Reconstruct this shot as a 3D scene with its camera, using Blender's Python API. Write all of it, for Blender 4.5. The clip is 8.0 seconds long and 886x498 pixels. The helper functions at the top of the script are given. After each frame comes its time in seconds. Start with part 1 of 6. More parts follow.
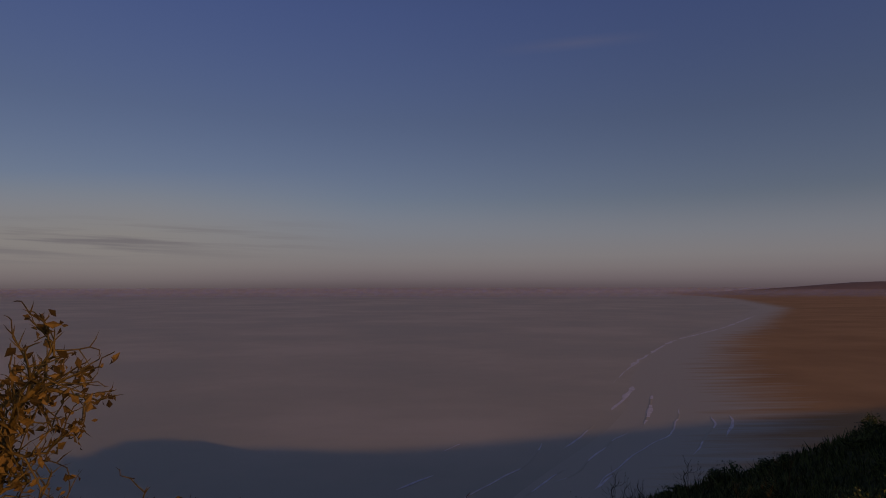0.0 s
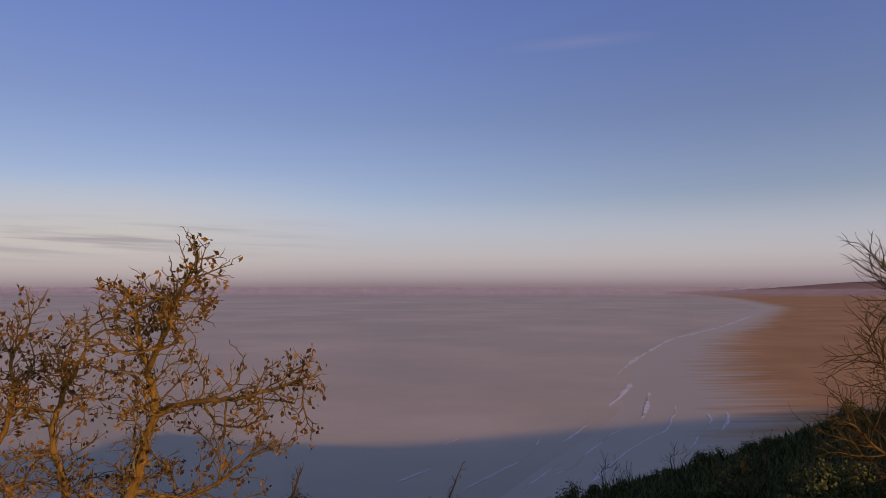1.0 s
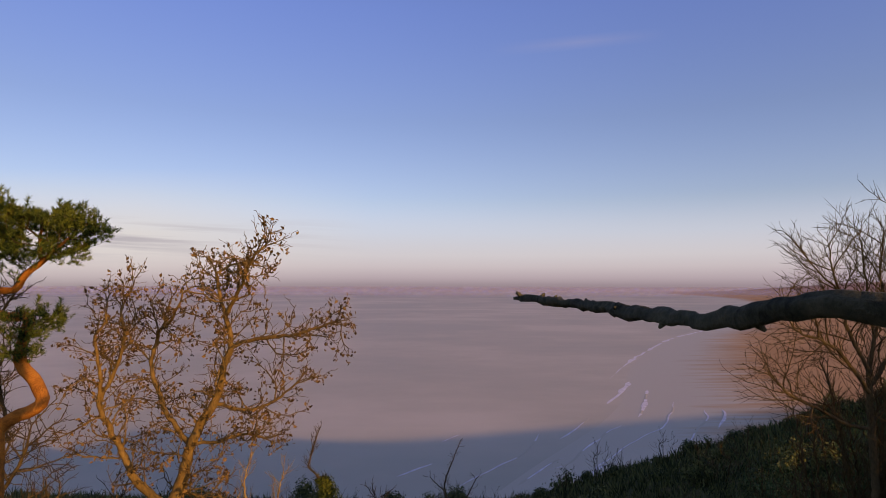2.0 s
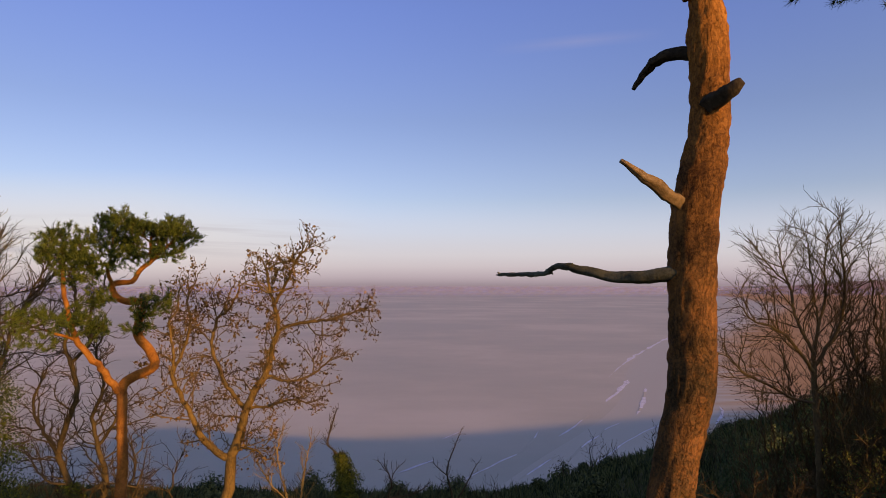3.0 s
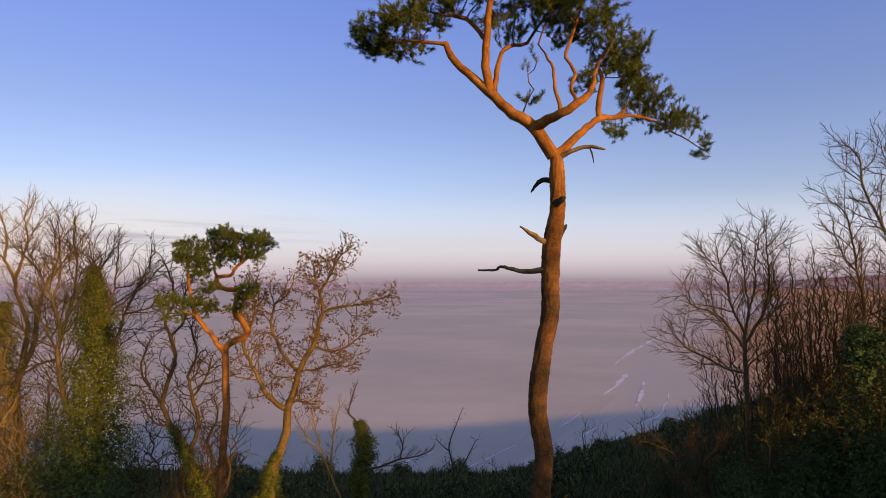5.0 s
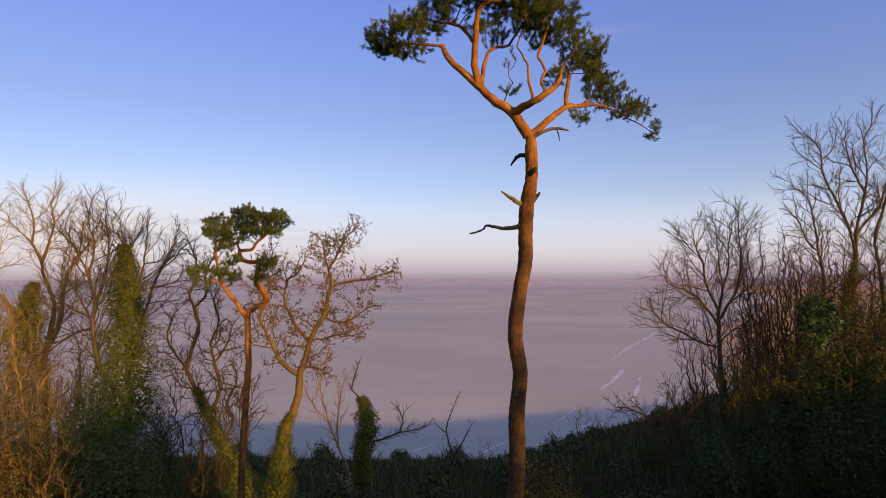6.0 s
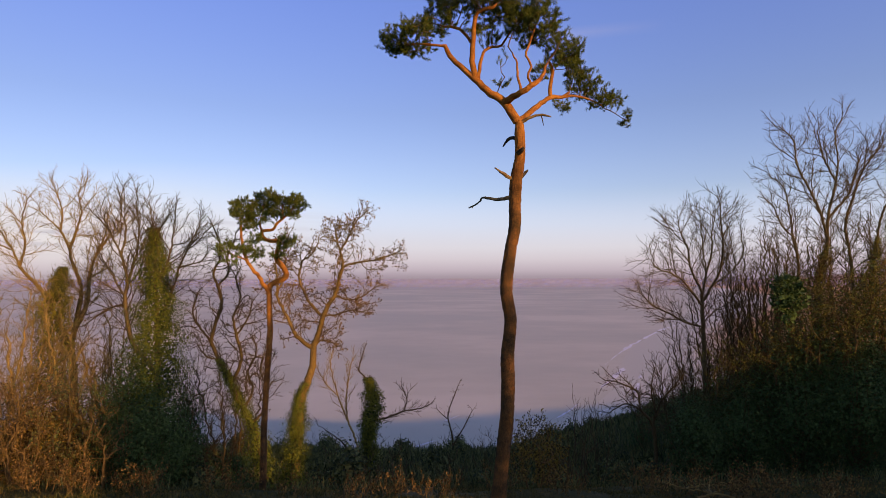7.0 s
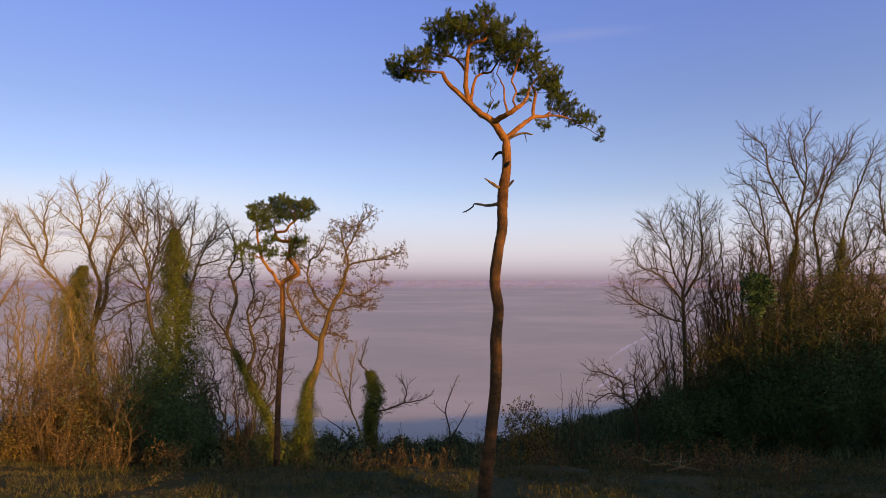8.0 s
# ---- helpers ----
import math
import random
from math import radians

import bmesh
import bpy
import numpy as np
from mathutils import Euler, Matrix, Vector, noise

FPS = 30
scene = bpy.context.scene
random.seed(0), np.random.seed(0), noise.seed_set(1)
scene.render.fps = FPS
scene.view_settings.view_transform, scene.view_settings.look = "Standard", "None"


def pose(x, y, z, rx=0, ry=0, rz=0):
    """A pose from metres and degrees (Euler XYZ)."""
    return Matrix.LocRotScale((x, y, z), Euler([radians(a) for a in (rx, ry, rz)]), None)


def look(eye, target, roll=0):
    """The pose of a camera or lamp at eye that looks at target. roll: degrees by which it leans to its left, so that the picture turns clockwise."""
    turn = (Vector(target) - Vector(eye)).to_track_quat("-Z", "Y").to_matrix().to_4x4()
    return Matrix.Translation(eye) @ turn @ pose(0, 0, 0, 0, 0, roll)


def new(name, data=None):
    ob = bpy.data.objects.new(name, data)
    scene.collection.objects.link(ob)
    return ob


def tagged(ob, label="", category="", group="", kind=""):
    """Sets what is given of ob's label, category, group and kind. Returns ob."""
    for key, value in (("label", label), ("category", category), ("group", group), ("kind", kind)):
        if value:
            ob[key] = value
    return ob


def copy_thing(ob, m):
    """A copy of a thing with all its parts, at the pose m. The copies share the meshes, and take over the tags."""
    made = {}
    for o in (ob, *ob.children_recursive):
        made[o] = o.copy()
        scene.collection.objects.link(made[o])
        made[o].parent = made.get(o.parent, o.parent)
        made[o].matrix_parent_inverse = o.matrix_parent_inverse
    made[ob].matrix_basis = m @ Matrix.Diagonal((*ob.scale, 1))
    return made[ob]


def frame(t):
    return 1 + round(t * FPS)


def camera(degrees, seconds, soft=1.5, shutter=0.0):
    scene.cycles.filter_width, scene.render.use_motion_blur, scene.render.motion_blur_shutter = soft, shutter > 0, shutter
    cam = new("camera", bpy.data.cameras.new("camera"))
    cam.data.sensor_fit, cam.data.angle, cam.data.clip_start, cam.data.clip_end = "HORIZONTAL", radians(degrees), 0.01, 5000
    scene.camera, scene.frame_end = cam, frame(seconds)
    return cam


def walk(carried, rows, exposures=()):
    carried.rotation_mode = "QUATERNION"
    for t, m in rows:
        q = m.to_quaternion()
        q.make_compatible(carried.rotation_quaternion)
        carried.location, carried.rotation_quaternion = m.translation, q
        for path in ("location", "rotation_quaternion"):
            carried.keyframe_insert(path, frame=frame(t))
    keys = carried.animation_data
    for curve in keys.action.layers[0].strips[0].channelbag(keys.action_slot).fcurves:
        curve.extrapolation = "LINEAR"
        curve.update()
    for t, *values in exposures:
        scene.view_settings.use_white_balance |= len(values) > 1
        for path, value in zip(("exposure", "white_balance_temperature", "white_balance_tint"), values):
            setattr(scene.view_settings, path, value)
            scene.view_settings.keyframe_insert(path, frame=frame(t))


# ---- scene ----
# Camera and its flight, backwards from the cliff edge into the clearing.
cam = camera(73.7, 8.0, soft=0.5)
PATH = [
    (0.0, (-0.099, 6.391, 8.689), (-0.097, 8.387, 8.809), -0.09),
    (0.5, (-0.043, 4.779, 8.260), (-0.043, 6.776, 8.377), 0.09),
    (1.0, (0.037, 3.125, 7.784), (0.039, 5.122, 7.901), 0.01),
    (1.5, (0.092, 1.438, 7.379), (0.096, 3.435, 7.494), -0.01),
    (2.0, (0.090, -0.168, 7.154), (0.091, 1.829, 7.271), 0.11),
    (3.5, (-0.205, -4.343, 7.017), (-0.203, -2.346, 7.129), -0.09),
    (4.0, (-0.226, -5.612, 7.067), (-0.227, -3.615, 7.174), -0.11),
    (4.5, (-0.221, -6.800, 7.079), (-0.224, -4.803, 7.183), -0.14),
    (6.0, (-0.202, -9.964, 6.220), (-0.195, -7.966, 6.312), -0.11),
    (6.5, (-0.212, -10.907, 5.789), (-0.208, -8.909, 5.879), -0.09),
    (7.0, (-0.236, -11.894, 5.465), (-0.234, -9.896, 5.556), -0.09),
    (7.5, (-0.250, -12.885, 5.309), (-0.244, -10.887, 5.402), -0.08),
    (8.0, (-0.228, -13.886, 5.323), (-0.219, -11.888, 5.418), -0.07),
]
# The film fades in from dark during its first second and cools a little towards its end.
EXPOSURES = [(0.0, -1.75, 6750, 10), (0.3, -1.4, 6750, 10), (0.6, -0.95, 6750, 10), (0.9, -0.58, 6750, 10), (1.2, -0.27, 6750, 10), (1.5, -0.12, 6750, 10), (2.0, -0.10, 6720, 10), (3.5, 0.01, 6640, 10), (4.5, 0.07, 6560, 10), (6.0, 0.13, 6450, 10), (8.0, 0.13, 6430, 10)]
walk(cam, [(t, look(eye, target, roll)) for t, eye, target, roll in PATH], EXPOSURES)

# Low sun behind the camera and to its right, clear winter sky.
SUN_HIGH, SUN_TURN = 11.3, 138.0
sun_way = Vector((math.sin(radians(SUN_TURN)) * math.cos(radians(SUN_HIGH)),
                  math.cos(radians(SUN_TURN)) * math.cos(radians(SUN_HIGH)), math.sin(radians(SUN_HIGH))))
sun = new("sun", bpy.data.lights.new("sun", "SUN"))
sun.data.energy, sun.data.angle, sun.data.color = 5.2, radians(0.55), (1.0, 0.53, 0.21)
sun.matrix_world = look(sun_way * 50, (0, 0, 0))

world = bpy.data.worlds.new("world")
scene.world = world
world.use_nodes = True
wn, wl = world.node_tree.nodes, world.node_tree.links
sky = wn.new("ShaderNodeTexSky")
sky.sky_type, sky.sun_disc = "NISHITA", False
sky.sun_elevation, sky.sun_rotation = radians(SUN_HIGH), radians(SUN_TURN)
sky.air_density, sky.dust_density, sky.ozone_density = 1.0, 1.0, 2.0
# haze colours the sky by height above the horizon: rosy low down, violet blue above
wt, ws = wn.new("ShaderNodeTexCoord"), wn.new("ShaderNodeSeparateXYZ")
wl.new(wt.outputs["Generated"], ws.inputs[0])
tint = wn.new("ShaderNodeValToRGB")
TINTS = [(0.0, (1.40, 1.22, 1.80)), (0.03, (1.39, 1.16, 1.78)), (0.09, (1.38, 1.17, 1.60)), (0.2, (1.35, 1.13, 1.36)), (0.4, (1.24, 1.05, 1.36)), (0.64, (1.27, 1.11, 1.72))]
while len(tint.color_ramp.elements) < len(TINTS):
    tint.color_ramp.elements.new(0.5)
for e, (pos, c) in zip(tint.color_ramp.elements, TINTS):
    e.position, e.color = pos, (*c, 1)


def math_node(op, a, b=0.0, clamp=False):
    n = wn.new("ShaderNodeMath")
    n.operation, n.use_clamp = op, clamp
    for k, v in enumerate((a, b)):
        if isinstance(v, (int, float)):
            n.inputs[k].default_value = v
        else:
            wl.new(v, n.inputs[k])
    return n.outputs[0]


def mix_colour(kind, f, a, b):
    n = wn.new("ShaderNodeMix")
    n.data_type, n.blend_type = "RGBA", kind
    for k, v in ((0, f), (6, a), (7, b)):
        if isinstance(v, (int, float, tuple)):
            n.inputs[k].default_value = v
        else:
            wl.new(v, n.inputs[k])
    return n.outputs[2]


wl.new(math_node("MULTIPLY", ws.outputs[2], 1.5, True), tint.inputs[0])
air = mix_colour("MULTIPLY", 1.0, sky.outputs[0], tint.outputs[0])
# the haze thickens slowly towards the sun's side
haze = wn.new("ShaderNodeCombineColor")
for i in range(3):
    wl.new(math_node("ADD", math_node("MULTIPLY", ws.outputs[0], 0.18), 1.06), haze.inputs[i])
air = mix_colour("MULTIPLY", 1.0, air, haze.outputs[0])
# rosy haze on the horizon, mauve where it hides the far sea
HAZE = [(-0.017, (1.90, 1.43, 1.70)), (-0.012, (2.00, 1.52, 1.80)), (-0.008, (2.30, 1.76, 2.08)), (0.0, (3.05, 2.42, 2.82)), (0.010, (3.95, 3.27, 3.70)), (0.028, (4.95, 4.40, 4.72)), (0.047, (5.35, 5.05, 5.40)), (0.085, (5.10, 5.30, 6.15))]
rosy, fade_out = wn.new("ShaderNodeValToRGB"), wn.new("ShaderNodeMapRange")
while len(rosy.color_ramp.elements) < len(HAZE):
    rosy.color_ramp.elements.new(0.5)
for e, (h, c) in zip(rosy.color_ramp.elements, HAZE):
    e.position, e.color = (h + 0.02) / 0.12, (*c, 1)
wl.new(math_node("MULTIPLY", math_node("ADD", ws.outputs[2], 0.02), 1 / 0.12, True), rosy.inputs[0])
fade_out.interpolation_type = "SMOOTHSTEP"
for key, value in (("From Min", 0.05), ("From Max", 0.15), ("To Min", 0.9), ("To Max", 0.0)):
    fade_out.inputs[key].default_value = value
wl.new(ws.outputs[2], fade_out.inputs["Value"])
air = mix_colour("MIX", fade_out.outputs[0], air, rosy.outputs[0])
# thin streaks of cloud low over the sea, and the rest of a vapour trail
ahead = math_node("MAXIMUM", ws.outputs[1], 0.05)
across, rise = math_node("DIVIDE", ws.outputs[0], ahead), math_node("DIVIDE", ws.outputs[2], ahead)
flat = wn.new("ShaderNodeCombineXYZ")
wl.new(math_node("MULTIPLY", across, 3.0), flat.inputs[0])
wl.new(math_node("ADD", math_node("MULTIPLY", rise, 75.0), math_node("MULTIPLY", across, 3.5)), flat.inputs[1])
streak = wn.new("ShaderNodeTexNoise")
streak.inputs["Scale"].default_value, streak.inputs["Detail"].default_value = 1.0, 5.0
wl.new(flat.outputs[0], streak.inputs["Vector"])
band = math_node("SUBTRACT", 1.0, math_node("MULTIPLY", math_node("ABSOLUTE", math_node("SUBTRACT", rise, 0.075)), 22.0), True)
leftward = math_node("MULTIPLY", math_node("SUBTRACT", -0.12, across), 2.5, True)
puff = math_node("MULTIPLY", math_node("SUBTRACT", streak.outputs[0], 0.47), 7.0, True)
cloud = math_node("MULTIPLY", math_node("MULTIPLY", puff, band), math_node("MULTIPLY", leftward, 0.85))
veil = math_node("SUBTRACT", 1.0, math_node("MULTIPLY", math_node("ABSOLUTE", math_node("SUBTRACT", rise, 0.085)), 9.0), True)
air = mix_colour("MIX", math_node("MULTIPLY", math_node("MULTIPLY", veil, leftward), 0.62), air, (6.5, 5.95, 5.5, 1.0))
air = mix_colour("MIX", cloud, air, (3.9, 3.6, 4.0, 1.0))
line = math_node("ABSOLUTE", math_node("SUBTRACT", math_node("SUBTRACT", rise, math_node("MULTIPLY", across, 0.1)), 0.394))
trail = math_node("SUBTRACT", 1.0, math_node("MULTIPLY", line, 70.0), True)
span = math_node("SUBTRACT", 1.0, math_node("MULTIPLY", math_node("ABSOLUTE", math_node("SUBTRACT", across, 0.235)), 6.5), True)
air = mix_colour("MIX", math_node("MULTIPLY", math_node("MULTIPLY", trail, span), 0.22), air, (3.6, 3.3, 4.6, 1.0))
wn["Background"].inputs["Strength"].default_value = 0.125
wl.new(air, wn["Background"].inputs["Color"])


# ---- materials ----
def nodes_of(name):
    m = bpy.data.materials.new(name)
    m.use_nodes = True
    return m, m.node_tree.nodes, m.node_tree.links


def ramp_node(nt, stops):
    r = nt.new("ShaderNodeValToRGB")
    while len(r.color_ramp.elements) < len(stops):
        r.color_ramp.elements.new(0.5)
    for e, (p, c) in zip(r.color_ramp.elements, stops):
        e.position, e.color = p, (*c, 1)
    return r


def noise_node(nt, ln, vec, scale, detail=4.0, rough=0.55):
    n = nt.new("ShaderNodeTexNoise")
    n.inputs["Scale"].default_value, n.inputs["Detail"].default_value, n.inputs["Roughness"].default_value = scale, detail, rough
    ln.new(vec, n.inputs["Vector"])
    return n


def surface(name, dark, light, coarse, fine, rough=0.85, bump=0.3, depth=0.02, stretch=(1, 1, 1), island=0.0, through_light=0.0):
    """A matt natural surface: two colours mixed by a coarse and a fine noise, with fine relief."""
    m, nt, ln = nodes_of(name)
    p = nt["Principled BSDF"]
    p.inputs["Roughness"].default_value = rough
    p.inputs["Specular IOR Level"].default_value = 0.1
    tc, mp = nt.new("ShaderNodeTexCoord"), nt.new("ShaderNodeMapping")
    mp.inputs["Scale"].default_value = stretch
    ln.new(tc.outputs["Object"], mp.inputs["Vector"])
    a, b = noise_node(nt, ln, mp.outputs[0], coarse, 3), noise_node(nt, ln, mp.outputs[0], fine, 6, 0.65)
    mix = nt.new("ShaderNodeMath")
    mix.operation = "MULTIPLY_ADD"
    mix.inputs[1].default_value = 0.5
    ln.new(a.outputs[0], mix.inputs[0])
    half = nt.new("ShaderNodeMath")
    half.operation = "MULTIPLY"
    half.inputs[1].default_value = 0.5
    ln.new(b.outputs[0], half.inputs[0])
    ln.new(half.outputs[0], mix.inputs[2])
    r = ramp_node(nt, [(0.34, dark), (0.66, light)])
    last = mix.outputs[0]
    if island:
        g, add = nt.new("ShaderNodeNewGeometry"), nt.new("ShaderNodeMath")
        add.operation = "MULTIPLY_ADD"
        add.inputs[1].default_value = island
        ln.new(g.outputs["Random Per Island"], add.inputs[0])
        ln.new(last, add.inputs[2])
        sub = nt.new("ShaderNodeMath")
        sub.operation = "SUBTRACT"
        sub.inputs[1].default_value = island * 0.5
        ln.new(add.outputs[0], sub.inputs[0])
        last = sub.outputs[0]
    ln.new(last, r.inputs[0])
    ln.new(r.outputs[0], p.inputs["Base Color"])
    if bump:
        bp = nt.new("ShaderNodeBump")
        bp.inputs["Strength"].default_value, bp.inputs["Distance"].default_value = bump, depth
        ln.new(b.outputs[0], bp.inputs["Height"])
        ln.new(bp.outputs[0], p.inputs["Normal"])
    if through_light:
        tr, ms = nt.new("ShaderNodeBsdfTranslucent"), nt.new("ShaderNodeMixShader")
        ms.inputs[0].default_value = through_light
        ln.new(r.outputs[0], tr.inputs["Color"])
        ln.new(p.outputs[0], ms.inputs[1])
        ln.new(tr.outputs[0], ms.inputs[2])
        ln.new(ms.outputs[0], nt["Material Output"].inputs["Surface"])
    return m


M_BARK_OAK = surface("oak_bark", (0.060, 0.042, 0.014), (0.26, 0.170, 0.046), 2.0, 30, 0.9, 0.6, 0.02, (1, 1, 0.35))
M_BARK_GREY = surface("grey_brown_bark", (0.038, 0.030, 0.015), (0.17, 0.125, 0.050), 2.0, 30, 0.9, 0.5, 0.015, (1, 1, 0.35))
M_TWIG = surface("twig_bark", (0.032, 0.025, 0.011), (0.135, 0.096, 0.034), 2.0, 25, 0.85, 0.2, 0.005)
# pale bark, lightened further to imitate golden sun on the left-hand trees
M_PALE_LIT_TWIG = surface("pale_lit_twig_bark", (0.10, 0.072, 0.024), (0.38, 0.27, 0.075), 2.0, 25, 0.85, 0.2, 0.005)
M_OAK_TWIG = surface("oak_twig_bark", (0.042, 0.030, 0.012), (0.25, 0.17, 0.050), 2.0, 25, 0.85, 0.2, 0.005)
M_RED_TWIG = surface("reddish_twig_bark", (0.065, 0.044, 0.016), (0.22, 0.145, 0.045), 2.0, 25, 0.85, 0.2, 0.005)
M_DEAD_WOOD = surface("grey_dead_wood", (0.018, 0.015, 0.009), (0.085, 0.066, 0.036), 6.0, 45, 0.9, 0.9, 0.015, (1, 1, 0.8))
M_SNAG = surface("weathered_snag_bark", (0.026, 0.030, 0.019), (0.15, 0.145, 0.085), 7.0, 50, 0.9, 1.0, 0.015, (1, 1, 0.8))
M_PALE_WOOD = surface("barkless_pale_wood", (0.08, 0.055, 0.022), (0.29, 0.20, 0.085), 4.0, 40, 0.8, 0.4, 0.006)
M_NEEDLE = surface("pine_needles", (0.012, 0.032, 0.007), (0.205, 0.245, 0.032), 1.2, 9, 0.6, 0, 0, island=0.5, through_light=0.25)
M_IVY = surface("ivy_leaves", (0.022, 0.036, 0.006), (0.150, 0.165, 0.016), 1.0, 8, 0.6, 0, 0, island=0.34)
# copy of the ivy, yellowed and brightened to imitate golden sunlight
M_IVY_SUNLIT = surface("sunlit_ivy_leaves", (0.05, 0.052, 0.008), (0.28, 0.24, 0.025), 1.0, 8, 0.6, 0, 0, island=0.34)
M_EVERGREEN = surface("evergreen_leaves", (0.028, 0.052, 0.014), (0.082, 0.130, 0.034), 0.8, 8, 0.7, 0, 0, island=0.35)
M_DEAD_LEAF = surface("withered_leaves", (0.065, 0.042, 0.013), (0.26, 0.16, 0.043), 2.0, 14, 0.8, 0, 0, island=0.6, through_light=0.25)
M_SCRUB = surface("scrub_leaves", (0.032, 0.046, 0.015), (0.14, 0.155, 0.045), 0.5, 6, 0.7, 0, 0, island=0.6)
M_BRAMBLE = surface("bramble_leaves", (0.035, 0.030, 0.008), (0.25, 0.18, 0.026), 0.7, 9, 0.7, 0, 0, island=0.5)
M_CLIMBER = surface("olive_climber_leaves", (0.040, 0.044, 0.010), (0.21, 0.19, 0.030), 0.7, 9, 0.7, 0, 0, island=0.5)
M_GRASS = surface("winter_grass", (0.022, 0.034, 0.008), (0.16, 0.130, 0.030), 0.4, 5, 0.8, 0, 0, island=0.6)


# ---- builders ----
rng = np.random.default_rng(7)
UP = np.array((0.0, 0.0, 1.0))


def unit(v):
    return v / np.maximum(np.linalg.norm(v, axis=-1, keepdims=True), 1e-9)


def part(name, verts, faces, material, parent=None, label="", smooth=True):
    """One mesh object of that name, under its thing; verts in world metres."""
    me = bpy.data.meshes.new(name)
    verts = np.asarray(verts, float)
    if parent is not None:
        verts = verts - np.array(origin_of(parent))
    me.from_pydata(verts.tolist(), [], faces if isinstance(faces, list) else faces.tolist())
    me.polygons.foreach_set("use_smooth", [smooth] * len(me.polygons))
    me.materials.append(material)
    ob = new(name, me)
    if parent is not None:
        ob.parent = parent
    if label:
        tagged(ob, label)
    return ob


def origin_of(ob):
    p = Vector((0, 0, 0))
    while ob is not None:
        p = p + ob.location
        ob = ob.parent
    return p


def thing(name, base, label, category, group="", kind=""):
    e = new(name)
    e.location = base
    e.empty_display_size = 0.2
    return tagged(e, label, category, group, kind)


class Soup:
    """Vertices and faces that become one mesh."""

    def __init__(self):
        self.v, self.f, self.n = [], [], 0

    def add(self, v, f):
        self.v.append(v)
        self.f.extend((np.asarray(f) + self.n).tolist())
        self.n += len(v)

    def out(self):
        return (np.concatenate(self.v) if self.v else np.zeros((0, 3))), self.f


def tube(soup, pts, rad, sides, rough=0.0, seed=0.0):
    """A tapered tube along pts with turning frames, closed at its end."""
    pts, rad = np.asarray(pts, float), np.asarray(rad, float)
    n = len(pts)
    way = unit(np.gradient(pts, axis=0))
    side = np.cross(way[0], UP if abs(way[0][2]) < 0.9 else np.array((1.0, 0, 0)))
    ang = np.arange(sides) * 2 * math.pi / sides
    ca, sa = np.cos(ang)[:, None], np.sin(ang)[:, None]
    rings = np.empty((n, sides, 3))
    for i in range(n):
        side = unit(side - way[i] * np.dot(side, way[i]))
        other = np.cross(way[i], side)
        r = rad[i]
        if rough:
            r = r * (1 + rough * np.array([noise.noise((pts[i][0] * 3 + 2.2 * math.cos(a) + seed, pts[i][1] * 3 + 2.2 * math.sin(a), pts[i][2] * 2.2)) for a in ang]))[:, None]
        rings[i] = pts[i] + (ca * side + sa * other) * r
    a = np.arange(sides)
    b = (a + 1) % sides
    rows = np.arange(n - 1)[:, None] * sides
    quads = np.stack([rows + a, rows + b, rows + sides + b, rows + sides + a], -1).reshape(-1, 4)
    k = soup.n
    soup.add(rings.reshape(-1, 3), quads)
    soup.f.append([k + (n - 1) * sides + int(i) for i in a])


def resample(pts, step, wobble=0.0):
    pts = np.asarray(pts, float)
    # Catmull-Rom through the points, then even steps
    if len(pts) > 2:
        ext = np.vstack([2 * pts[0] - pts[1], pts, 2 * pts[-1] - pts[-2]])
        out = []
        for i in range(1, len(ext) - 2):
            p0, p1, p2, p3 = ext[i - 1:i + 3]
            for u in np.linspace(0, 1, 12, endpoint=False):
                out.append(0.5 * (2 * p1 + (p2 - p0) * u + (2 * p0 - 5 * p1 + 4 * p2 - p3) * u * u + (3 * p1 - p0 - 3 * p2 + p3) * u ** 3))
        out.append(pts[-1])
        pts = np.array(out)
    d = np.r_[0, np.cumsum(np.linalg.norm(np.diff(pts, axis=0), axis=1))]
    n = max(2, int(d[-1] / step) + 1)
    s = np.linspace(0, d[-1], n)
    res = np.stack([np.interp(s, d, pts[:, k]) for k in range(3)], 1)
    if wobble:
        res[1:-1] += rng.normal(0, wobble, (n - 2, 3))
    return res


